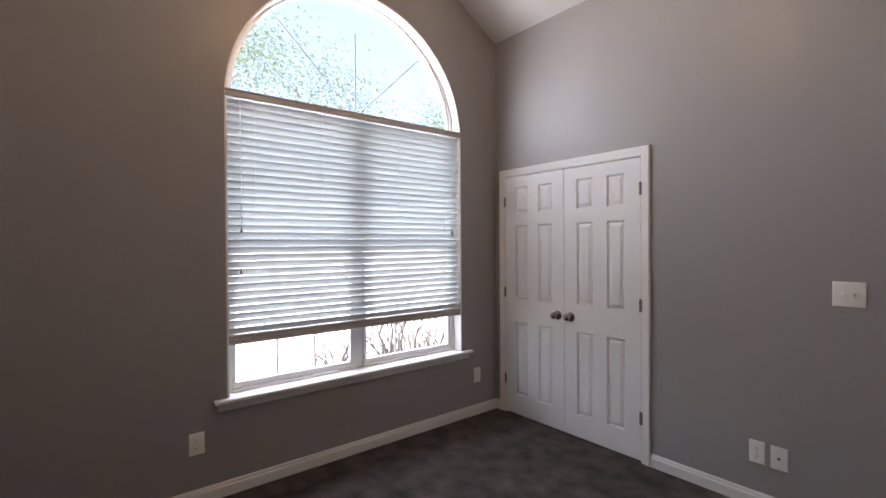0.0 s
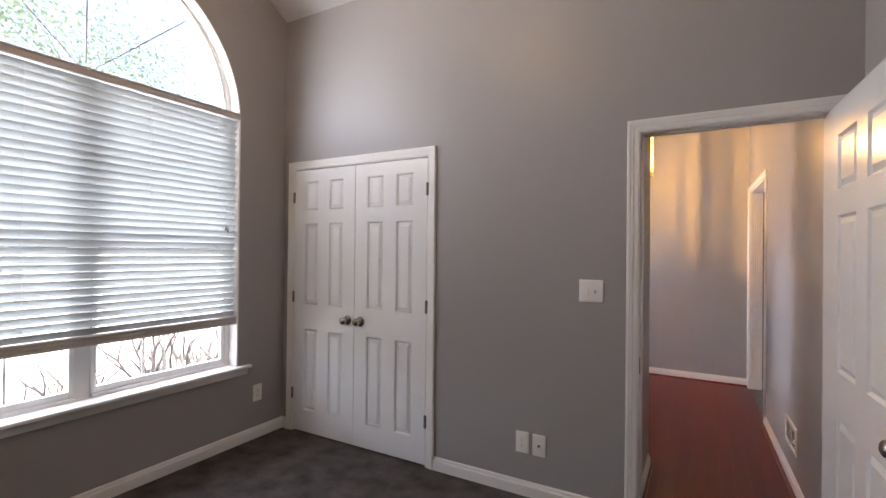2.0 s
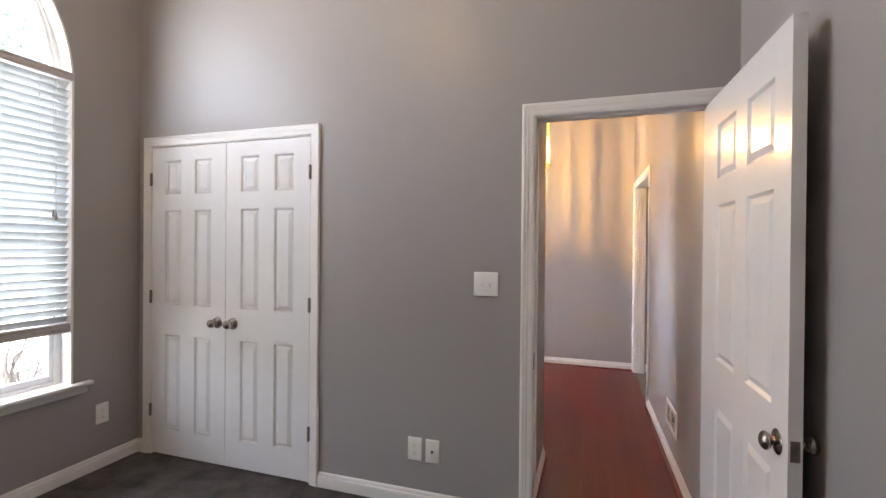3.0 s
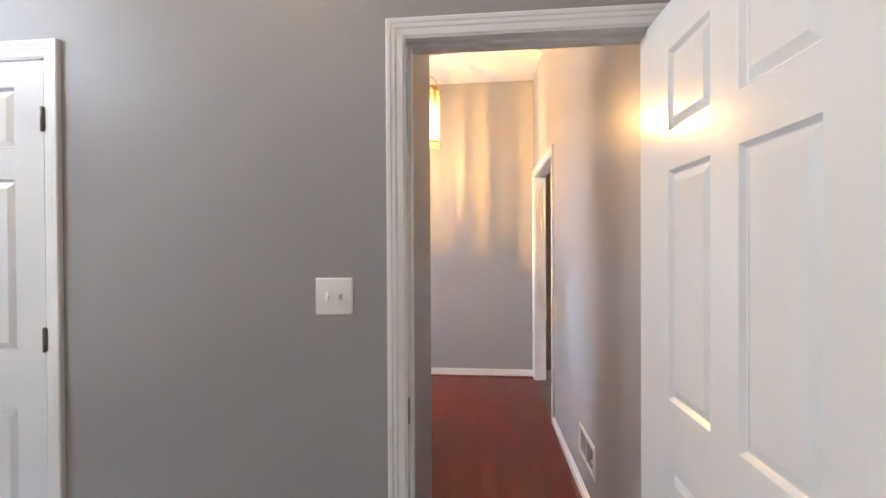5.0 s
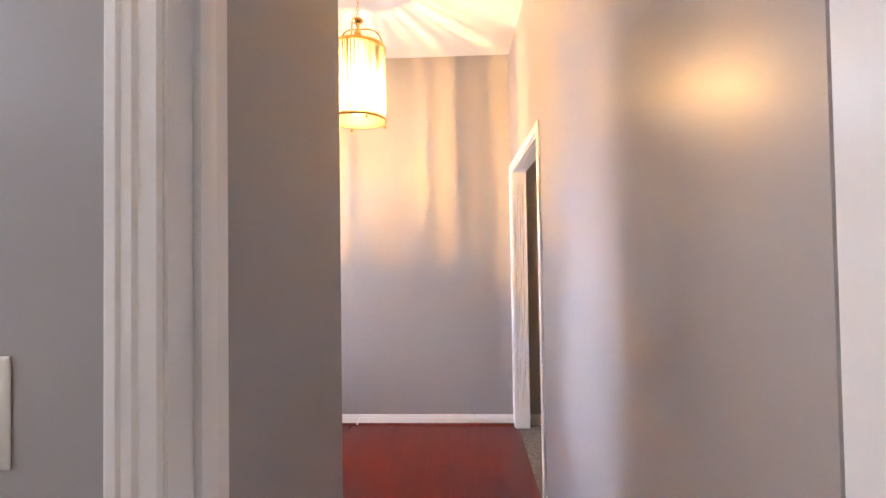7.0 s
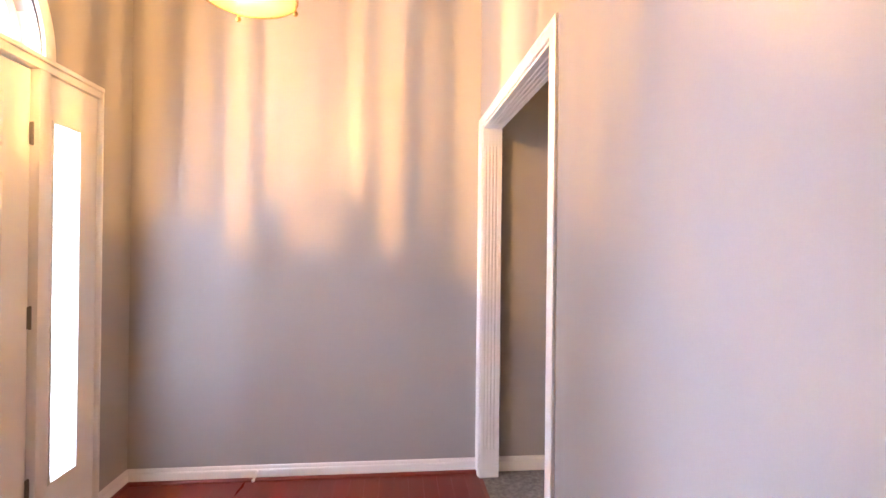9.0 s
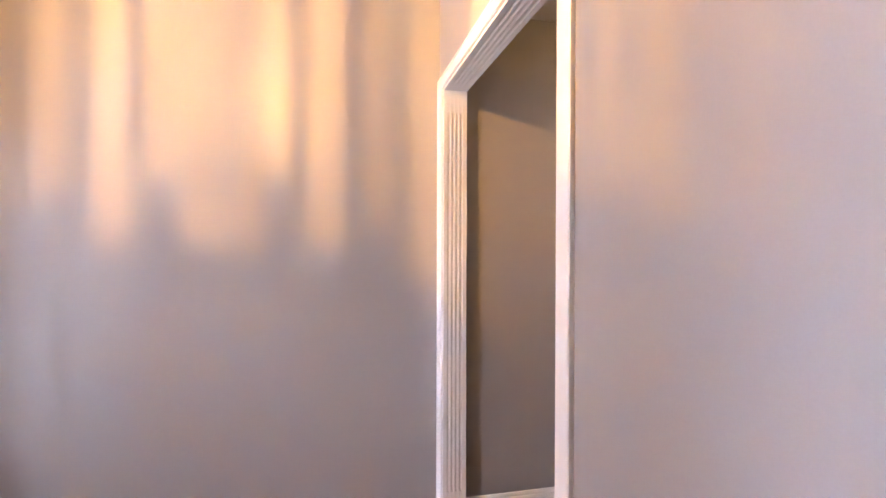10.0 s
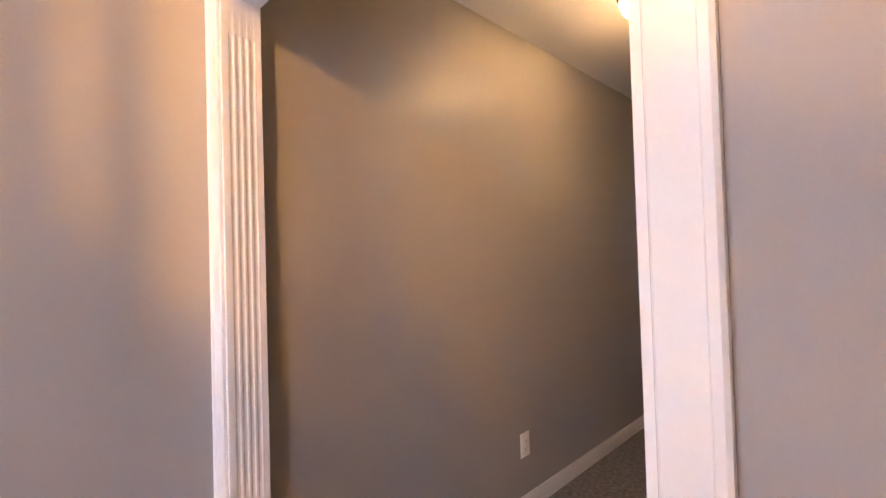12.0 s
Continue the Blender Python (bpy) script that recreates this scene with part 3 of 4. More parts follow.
def door_unit():
    """Frame of the front door: posts, heads and the trim round them."""
    u = thing("window_2", "white front door frame with glazed sidelights and fanlight", "door frame", kind="structure")
    for y0, y1 in ((FD_C + 0.459, FD_C + 0.52), (FD_C - 0.52, FD_C - 0.459)):
        part("post", box((XF - 0.13, y0, 0), (XF + 0.006, y1, FD_T - 0.022), 0.003), TRIM, u)
    part("head", box((XF - 0.13, U0 + 0.002, FD_T - 0.022), (XF + 0.006, U1 - 0.002, FD_T + 0.03), 0.003), TRIM, u)
    for s in (1, -1):
        a, b = sorted((FD_C + s * 0.52, FD_C + s * 0.863))
        ga, gb = (a + 0.03, b - 0.128) if s == 1 else (a + 0.128, b - 0.03)
        bm = box((XF - 0.068, a, 0), (XF - 0.012, ga, FD_T - 0.022))
        add_box(bm, (XF - 0.068, gb, 0), (XF - 0.012, b, FD_T - 0.022))
        add_box(bm, (XF - 0.068, ga, 0), (XF - 0.012, gb, 0.285))
        add_box(bm, (XF - 0.068, ga, 1.885), (XF - 0.012, gb, FD_T - 0.022))
        light = part("sidelight", bm, TRIM, u, "white sidelight with a tall narrow pane")
        bead = bmesh.new()
        for lo, hi, z0, z1 in ((ga, ga + 0.012, 0.285, 1.885), (gb - 0.012, gb, 0.285, 1.885), (ga + 0.012, gb - 0.012, 0.285, 0.297), (ga + 0.012, gb - 0.012, 1.873, 1.885)):
            add_box(bead, (XF - 0.03, lo, z0), (XF - 0.006, hi, z1), 0.003)
        part("glazing_bead", bead, TRIM, light)
        pane = part("pane", box((XF - 0.062, ga, 0.285), (XF - 0.058, gb, 1.885)), FROST, light, "frosted glass pane")
        pane.visible_shadow = False
        part("post_trim", box((XF - 0.02, U1 - 0.012 if s == 1 else U0, 0), (XF + 0.014, U1 if s == 1 else U0 + 0.012, FD_T + 0.03), 0.003), TRIM, u)
    part("cap_trim", box((XF + 0.001, U0 + 0.001, FD_T + 0.012), (XF + 0.018, U1 - 0.001, FD_T + 0.034), 0.004), TRIM, u)
    part("arch_trim", arch_band(AR - 0.004, AR + 0.055, FD_C, FD_T + 0.034, "x", XF + 0.001, XF + 0.016), TRIM, u)
    part("arch_lining", arch_band(AR - 0.012, AR - 0.001, FD_C, FD_T + 0.03, "x", XF - 0.135, XF + 0.0), TRIM, u)
    part("arch_sash", arch_band(AR - 0.06, AR - 0.012, FD_C, FD_T + 0.03, "x", XF - 0.11, XF - 0.07), TRIM, u)
    pane = part("fan_pane", prism(arc(FD_C, FD_T + 0.03, AR - 0.05, 0, 180, 30), "x", XF - 0.092, XF - 0.088), PANE, u)
    pane.visible_shadow = False
    for a in (45, 90, 135):
        c, s = math.cos(radians(a)), math.sin(radians(a))
        part("spoke", tube([(XF - 0.09, FD_C + c * 0.1, FD_T + 0.03 + s * 0.1), (XF - 0.09, FD_C + c * (AR - 0.05), FD_T + 0.03 + s * (AR - 0.05))], 0.008, 8), TRIM, u)
    part("threshold", box((XF - 0.14, U0 + 0.002, -0.02), (XF - 0.002, U1 - 0.002, 0.012), 0.004), STEEL, u)


door_unit()


# ---- bedroom window ----
def bedroom_window():
    w = thing("window_1", "white arched window of two sashes under a half-round fan", "window", kind="structure")
    x0, x1 = XW - 0.135, XW - 0.085
    # white return of the recess
    bm = bmesh.new()
    add_box(bm, (XW - T + 0.001, WIN_L, WIN_B), (XW - 0.001, WIN_L + 0.012, SPRING))
    add_box(bm, (XW - T + 0.001, WIN_R - 0.012, WIN_B), (XW - 0.001, WIN_R, SPRING))
    add_prism(bm, arc(WIN_C, SPRING, WIN_RAD - 0.0005, 0, 180, 48) + arc(WIN_C, SPRING, WIN_RAD - 0.012, 180, 0, 48), "x", XW - T + 0.001, XW - 0.001)
    part("reveal", bm, TRIM, w)
    a, b = WIN_L + 0.012, WIN_R - 0.012
    part("window_frame", box((x0, a, WIN_B), (x1, a + 0.034, SPRING - 0.008), 0.003), VINYL, w)
    part("window_frame", box((x0, b - 0.034, WIN_B), (x1, b, SPRING - 0.008), 0.003), VINYL, w)
    part("mullion", box((x0, WIN_C - 0.040, WIN_B), (x0 + 0.028, WIN_C + 0.040, SPRING - 0.008), 0.004), VINYL, w)
    part("transom", box((x0 - 0.005, a, SPRING - 0.008), (x1 - 0.010, b, SPRING + 0.045), 0.004), VINYL, w)
    for s0, s1 in ((a + 0.034, WIN_C - 0.040), (WIN_C + 0.040, b - 0.034)):
        mid = 1.44
        for lo, hi, x in ((WIN_B + 0.022, mid + 0.02, x1 - 0.026), (mid - 0.02, SPRING - 0.008, x0 + 0.010)):
            bm = bmesh.new()
            for p, q, r, s in ((s0, s0 + 0.026, lo, hi), (s1 - 0.026, s1, lo, hi), (s0 + 0.026, s1 - 0.026, lo, lo + 0.036), (s0 + 0.026, s1 - 0.026, hi - 0.030, hi)):
                add_box(bm, (x - 0.012, p, r), (x + 0.016, q, s), 0.003)
            sash = part("sash", bm, VINYL, w)
            pane = part("pane", box((x - 0.002, s0 + 0.030, lo + 0.036), (x + 0.002, s1 - 0.030, hi - 0.036)), PANE, sash)
            pane.visible_shadow = False
            wide = (s1 - s0 - 0.06) / 3
            for k in (1, 2):
                part("muntin", box((x - 0.007, s0 + 0.030 + k * wide - 0.006, lo + 0.036), (x - 0.0025, s0 + 0.030 + k * wide + 0.006, hi - 0.036)), VINYL, sash)
            tall = (hi - lo - 0.072) / 2
            part("muntin", box((x - 0.0068, s0 + 0.030, lo + 0.030 + tall), (x - 0.0027, s1 - 0.030, lo + 0.042 + tall)), VINYL, sash)
        part("sill_track", box((x0, s0, WIN_B), (x1 + 0.006, s1, WIN_B + 0.021), 0.002), VINYL, w)
    r = WIN_RAD - 0.0125
    part("fan_frame", arch_band(r - 0.030, r, WIN_C, SPRING + 0.045, "x", x0, x1, 48, 3, 177), VINYL, w)
    part("fan_sash", arch_band(r - 0.050, r - 0.0302, WIN_C, SPRING + 0.045, "x", x0 + 0.01, x1 - 0.012, 48, 2, 178), VINYL, w)
    pane = part("fan_pane", prism(arc(WIN_C, SPRING + 0.045, r - 0.045, 0, 180, 40), "x", x0 + 0.022, x0 + 0.026), PANE, w)
    pane.visible_shadow = False
    for k, (ang, to) in enumerate(((45, 0.80), (90, 0.62), (135, 0.80))):
        c, s = math.cos(radians(ang)), math.sin(radians(ang))
        part("spoke", tube([(x0 + 0.024, WIN_C + c * 0.05, SPRING + 0.06 + s * 0.05), (x0 + 0.024, WIN_C + c * to, SPRING + 0.045 + s * to)], 0.0045, 6), LEAD, w, "thin grey spoke")
    stool = [(XW - 0.09, WIN_B - 0.022), (XW + 0.036, WIN_B - 0.022), (XW + 0.043, WIN_B - 0.016), (XW + 0.043, WIN_B - 0.004), (XW + 0.038, WIN_B + 0.002), (XW - 0.09, WIN_B + 0.002)]
    bm = prism(stool[1:5] + [(XW + 0.0005, WIN_B + 0.002), (XW + 0.0005, WIN_B - 0.022)], "y", WIN_L - 0.075, WIN_R + 0.090)
    part("window_sill", bm, TRIM, w, "white painted window stool")
    part("inner_sill", box((XW - T + 0.01, WIN_L + 0.012, WIN_B - 0.02), (XW + 0.0004, WIN_R - 0.012, WIN_B + 0.0018)), TRIM, w)
    apron = [(XW + 0.0005, WIN_B - 0.068), (XW + 0.012, WIN_B - 0.066), (XW + 0.016, WIN_B - 0.055), (XW + 0.018, WIN_B - 0.034), (XW + 0.026, WIN_B - 0.0225), (XW + 0.0005, WIN_B - 0.0225)]
    part("apron", prism(apron, "y", WIN_L - 0.055, WIN_R + 0.070), TRIM, w)


bedroom_window()


# ---- window blind ----
def window_blind():
    blind = thing("window_blind", "white faux-wood slatted blind, lowered almost to the sill", "blind", at=pose(XW - 0.035, WIN_C, 0))
    a, b = WIN_L + 0.014 - WIN_C, WIN_R - 0.014 - WIN_C
    val = [(0.030, 2.343), (0.040, 2.344), (0.043, 2.350), (0.039, 2.356), (0.039, 2.376), (0.044, 2.383), (0.044, 2.389), (0.030, 2.391)]
    part("valance", prism(val, "y", a - 0.012, b + 0.012), RAIL, blind, "greyish white wooden valance")
    part("headrail", box((-0.025, a, 2.345), (0.029, b, 2.392), 0.002), VINYL, blind)
    sec = [(-0.0255, -0.0012), (-0.013, 0.0012), (0, 0.002), (0.013, 0.0012), (0.0255, -0.0012), (0.0255, 0.0013), (0.013, 0.0040), (0, 0.0050), (-0.013, 0.0040), (-0.0255, 0.0013)]
    me = mesh_of("slat", prism(sec, "y", a, b), BLIND)
    top, low, count = 2.318, 0.950, 32
    rng = random.Random(4)
    for i in range(count):
        z = top + (low - top) * i / (count - 1)
        piece("slat", me, blind, pose(rng.uniform(-0.001, 0.001), 0, z, rng.uniform(-0.05, 0.05), -(52 + rng.uniform(-1.5, 1.5)), 0))
    rail = [(-0.024, 0.872), (0.024, 0.872), (0.028, 0.876), (0.028, 0.884), (0.0235, 0.887), (0.0235, 0.892), (0.028, 0.895), (0.028, 0.906), (0.0235, 0.909), (0.0235, 0.914), (0.028, 0.917), (0.028, 0.923), (0.024, 0.927), (-0.024, 0.927), (-0.027, 0.918), (-0.027, 0.878)]
    part("bottom_rail", prism(rail, "y", a - 0.002, b + 0.002), RAIL, blind, "greyish white bottom rail")
    for y in (a + 0.16, -0.30, 0.30, b - 0.16):
        for x in (0.0285, -0.0285):
            part("ladder_cord", tube([(x, y, 2.335), (x, y, 0.926)], 0.0009, 5), VINYL, blind)
    for y, z in ((a + 0.075, 1.557), (a + 0.072, 1.312), (b - 0.095, 1.562), (b - 0.080, 1.548)):
        part("pull_cord", tube([(0.036, y, 2.336), (0.037, y + 0.002, 1.9), (0.0375, y, z + 0.02)], 0.0010, 5), VINYL, blind)
        part("tassel", lathe([(0, 0.024), (0.003, 0.022), (0.0035, 0.012), (0.008, -0.012), (0.0075, -0.018), (0, -0.020)], 10, m=pose(0.0375, y, z)), LEAD, blind, "small grey cord tassel")


window_blind()


# ---- plates on the walls ----
def plate_mesh(w, h, t=0.006):
    bm = bmesh.new()
    loops = []
    for inset, up in ((0, 0), (0, 0.002), (0.004, t - 0.001), (0.007, t)):
        loops.append([bm.verts.new((x, -up, z)) for x, z in ((-w / 2 + inset, -h / 2 + inset), (w / 2 - inset, -h / 2 + inset), (w / 2 - inset, h / 2 - inset), (-w / 2 + inset, h / 2 - inset))])
    for a, b in zip(loops, loops[1:]):
        rect_ring(bm, a, b)
    bm.faces.new(loops[-1])
    bm.faces.new(loops[0][::-1])
    return bm


def screw(parent, x, y, z):
    part("screw", lathe([(0.0032, 0), (0.0032, 0.0008), (0.002, 0.0014), (0, 0.0015)], 10, m=pose(x, y, z) @ TURN), PLASTIC, parent)


sw = thing("light_switch", "white double toggle switch plate beside the doorway", "switch", at=pose(-0.482, YN - 0.0005, 1.205))
part("plate", plate_mesh(0.127, 0.123), PLASTIC, sw)
for x, up in ((-0.023, -1), (0.023, 1)):
    part("toggle_slot", box((x - 0.0044, -0.0063, -0.0085), (x + 0.0044, -0.005, 0.0085)), HOLE_SHADE, sw)
    part("toggle", prism([(-0.006, -0.008 * up - 0.005), (-0.006, -0.008 * up + 0.008), (-0.019, 0.011 * up + 0.004), (-0.021, 0.011 * up - 0.003)], "x", x - 0.0041, x + 0.0041), PLASTIC, sw)
    screw(sw, x, -0.006, 0.030)
    screw(sw, x, -0.006, -0.030)


def outlet(name, words, m, kind="duplex"):
    o = thing(name, words, "outlet", at=m)
    part("plate", plate_mesh(0.078, 0.124 if kind != "small" else 0.116), PLASTIC, o)
    if kind == "cable":
        part("connector", lathe([(0.0075, 0), (0.0075, 0.003), (0.005, 0.0035), (0.0047, 0.011), (0.0035, 0.0115), (0, 0.0115)], 14, m=pose(0, -0.006, 0) @ TURN), STEEL, o, "threaded metal cable connector")
        screw(o, 0, -0.006, 0.042)
        screw(o, 0, -0.006, -0.042)
        return o
    for z in (0.0195, -0.0195):
        r = part("receptacle", prism([(u, v + z) for u, v in arc(0, 0, 0.0165, 40, 140, 6) + arc(0, 0, 0.0165, 220, 320, 6)], "y", -0.0078, -0.004), PLASTIC, o)
        for x, tall in ((-0.0064, 0.0075), (0.0064, 0.0060)):
            part("slot", box((x - 0.0011, -0.0081, z + 0.002 - tall / 2), (x + 0.0011, -0.0074, z + 0.002 + tall / 2)), HOLE_SHADE, r)
        part("earth_slot", lathe([(0.0026, 0), (0.0026, 0.0006), (0, 0.0006)], 10, m=pose(0, -0.0076, z - 0.0085) @ TURN), HOLE_SHADE, r)
    screw(o, 0, -0.006, 0)
    return o


outlet("wall_outlet", "white duplex outlet low on the grey wall", pose(-0.865, YN - 0.0005, 0.305))
outlet("cable_outlet", "white cable socket plate beside the outlet", pose(-0.764, YN - 0.0005, 0.303), "cable")
outlet("wall_outlet", "white duplex outlet under the window", pose(XW + 0.0005, 0.428, 0.343, 0, 0, 90))
outlet("wall_outlet", "white duplex outlet beside the corner", pose(XW + 0.0005, 2.588, 0.337, 0, 0, 90))
outlet("wall_outlet", "white duplex outlet low on the corridor wall", pose(1.978, YF - 0.0005, 0.338))


# ---- wall vent ----
def wall_vent(m):
    v = thing("wall_vent", "white pressed-steel air vent low on the hall wall", "air vent", at=m)
    w, h = 0.335, 0.165
    bm = bmesh.new()
    loops = []
    for inset, up in ((0, 0), (0.001, 0.004), (0.006, 0.008), (0.022, 0.008), (0.024, 0.002)):
        loops.append([bm.verts.new((x, -up, z)) for x, z in ((-w / 2 + inset, -h / 2 + inset), (w / 2 - inset, -h / 2 + inset), (w / 2 - inset, h / 2 - inset), (-w / 2 + inset, h / 2 - inset))])
    for a, b in zip(loops, loops[1:]):
        rect_ring(bm, a, b)
    part("vent_frame", bm, PLASTIC, v)
    # dark sheet painted as the shade behind the louvres
    part("backing", box((-w / 2 + 0.02, -0.0018, -h / 2 + 0.02), (w / 2 - 0.02, -0.0008, h / 2 - 0.02)), HOLE_SHADE, v)
    me = mesh_of("louvre", prism([(-0.0070, 0.0018), (-0.0063, 0.0021), (-0.0020, -0.0022), (-0.0027, -0.0025)], "x", -w / 2 + 0.024, -0.006), PLASTIC)
    me2 = mesh_of("louvre", prism([(-0.0070, 0.0018), (-0.0063, 0.0021), (-0.0020, -0.0022), (-0.0027, -0.0025)], "x", 0.006, w / 2 - 0.024), PLASTIC)
    for k in range(8):
        z = -h / 2 + 0.031 + k * (h - 0.062) / 7
        piece("louvre", me, v, pose(0, 0, z))
        piece("louvre", me2, v, pose(0, 0, z))
    part("centre_bar", box((-0.006, -0.009, -h / 2 + 0.024), (0.006, -0.002, h / 2 - 0.024)), PLASTIC, v)
    part("lever", box((w / 2 - 0.034, -0.017, -0.010), (w / 2 - 0.028, -0.006, 0.010), 0.001), PLASTIC, v)


wall_vent(pose(hall_x(3.795) - 0.0005, 3.795, 0.305, 0, 0, -88.83))


# ---- pendant lamp in the foyer ----
def pendant():
    x, y = LAMP
    p = thing("pendant_light", "brass lantern pendant with pressed glass strips, lit", "pendant lamp", at=pose(x, y, 0.022))
    part("canopy", lathe([(0, 3.0375), (0.062, 3.0375), (0.064, 3.034), (0.055, 3.030), (0.030, 3.012), (0.010, 3.004), (0.008, 2.992), (0, 2.990)], 28), BRASS, p)
    z, k = 2.992, 0
    while z > 2.745:
        loop = [(0.0075 * math.cos(radians(a)), 0, 0.014 * math.sin(radians(a))) for a in range(0, 361, 30)]
        part("chain_link", tube(loop, 0.0018, 6), BRASS, p, at=pose(0, 0, z - 0.008, 0, 0, 90 * (k % 2) + 20))
        z -= 0.0225
        k += 1
    part("crown", lathe([(0, 2.752), (0.010, 2.750), (0.028, 2.742), (0.034, 2.734), (0.030, 2.726), (0.012, 2.716), (0.010, 2.690), (0.018, 2.675), (0.022, 2.655), (0.014, 2.630), (0.010, 2.60), (0, 2.598)], 24), BRASS, p)
    R = 0.156
    for i in range(3):
        a = radians(120 * i + 30)
        pts = [(0.012 + (R - 0.012) * math.sin(radians(t)) ** 0.9, 2.685 + 0.030 * math.sin(radians(2 * t)) - 0.113 * (t / 90) ** 2) for t in range(0, 91, 10)]
        part("arm", tube([(r * math.cos(a), r * math.sin(a), h) for r, h in pts], 0.0045, 8), BRASS, p)
    ring = [(R - 0.004, 2.556), (R + 0.005, 2.556), (R + 0.006, 2.562), (R + 0.004, 2.574), (R - 0.004, 2.574), (R - 0.004, 2.556)]
    part("top_ring", lathe(ring, 48), BRASS, p)
    band = [(R - 0.002, 2.142), (R + 0.003, 2.142), (R + 0.005, 2.144), (R + 0.005, 2.153), (R + 0.003, 2.157), (R - 0.002, 2.157), (R - 0.002, 2.142)]
    part("lower_band", lathe(band, 48), BRASS, p)
    for i in range(4):
        ang = radians(90 * i + 28)
        part("ball_foot", lathe([(0, 0.012), (0.004, 0.011), (0.004, 0.006), (0.0085, 0.001), (0.0095, -0.005), (0.006, -0.012), (0, -0.0135)], 12, m=pose(R * math.cos(ang), R * math.sin(ang), 2.131)), BRASS, p, "small brass ball under the ring")
    rng, tips = random.Random(11), random.Random(5)
    a, rib = 0.0, False
    while a < 359.5:
        rib = not rib
        wide = rng.uniform(1.8, 5.0) if rib else rng.uniform(2.2, 6.5)
        wide = min(wide, 360 - a)
        n = 3
        outer = [(R * math.cos(radians(a + wide * i / n)), R * math.sin(radians(a + wide * i / n))) for i in range(n + 1)]
        inner = [((R - (0.006 if rib else 0.003)) * math.cos(radians(a + wide * i / n)), (R - (0.006 if rib else 0.003)) * math.sin(radians(a + wide * i / n))) for i in range(n, -1, -1)]
        # darker tips added so that the streaks on the wall end at uneven heights
        cut = tips.uniform(2.163, 2.208)
        # glass chosen by direction to dim the hall wall and light the corridor
        part("glass_strip", prism(outer + inner, "z", cut, 2.556), GLASS_E if 303 < a < 334 or rib and 286 < a < 304 else GLASS_B if rib and not 14 < a < 44 else GLASS_A, p)
        part("glass_tip", prism(outer + inner, "z", 2.157, cut - 0.0004), GLASS_E, p, "darker glass tip added to end the light streaks unevenly")
        a += wide
    part("bottom_plate", lathe([(0, 2.143), (0.10, 2.143), (R - 0.003, 2.144), (R - 0.003, 2.148), (0.10, 2.147), (0, 2.147)], 36), GLASS_C, p, "pressed glass bottom plate")
    part("stem", lathe([(0, 2.605), (0.006, 2.605), (0.006, 2.375), (0.020, 2.370), (0.022, 2.355), (0.017, 2.340), (0, 2.339)], 14), BRASS, p)
    # wedges added over the open top to streak the light on the ceiling
    a = 0.0
    while a < 359.5:
        wide = min(rng.uniform(9, 26), 360 - a)
        part("cover_glass", prism(arc(0, 0, R - 0.006, a, a + wide, 4) + arc(0, 0, 0.012, a + wide, a, 2), "z", 2.552, 2.5555), GLASS_D, p, "added glass wedge that casts rays on the ceiling")
        a += wide
    part("bulb", lathe([(0, 2.339), (0.011, 2.337), (0.014, 2.325), (0.024, 2.300), (0.026, 2.288), (0.020, 2.270), (0, 2.262)], 18), BULB, p, "lit round bulb")
    for i in range(3):
        ang = radians(120 * i + 86)
        ca, sa = math.cos(ang), math.sin(ang)
        part("bracket", tube([(0.018 * ca, 0.018 * sa, 2.35), (0.05 * ca, 0.05 * sa, 2.345), (0.066 * ca, 0.066 * sa, 2.345), (0.071 * ca, 0.071 * sa, 2.335)], 0.004, 8), BRASS, p)
        part("bulb", lathe([(0, 2.336), (0.009, 2.334), (0.014, 2.318), (0.014, 2.300), (0.009, 2.278), (0.003, 2.264), (0, 2.262)], 14, m=pose(0.071 * ca, 0.071 * sa, 0)), BULB, p, "lit candle bulb")


pendant()


def ceiling_lamp():
    x, y, z = BED_LAMP[0], BED_LAMP[1], BED_LAMP[2] + 0.15
    top = ceiling_z(y) - z
    c = thing("ceiling_light", "glass bowl lamp hung from the vaulted bedroom ceiling, lit", "ceiling lamp", at=pose(x, y, z))
    part("canopy", lathe([(0, top + 0.02), (0.07, top + 0.02), (0.068, top - 0.03), (0.02, top - 0.045), (0, top - 0.045)], 24), NICKEL, c)
    part("rod", tube([(0, 0, top - 0.04), (0, 0, -0.072)], 0.010, 10), NICKEL, c)
    part("shade", lathe([(0.02, 0.02), (0.05, 0.018), (0.13, -0.012), (0.165, -0.08), (0.168, -0.10), (0.162, -0.10), (0.158, -0.08), (0.125, -0.02), (0.05, 0.010), (0.02, 0.012), (0.02, 0.02)], 32), OPAL, c)
    part("bulb", lathe([(0, -0.07), (0.014, -0.08), (0.028, -0.12), (0.033, -0.15), (0.026, -0.18), (0, -0.19)], 18), BULB, c)


ceiling_lamp()


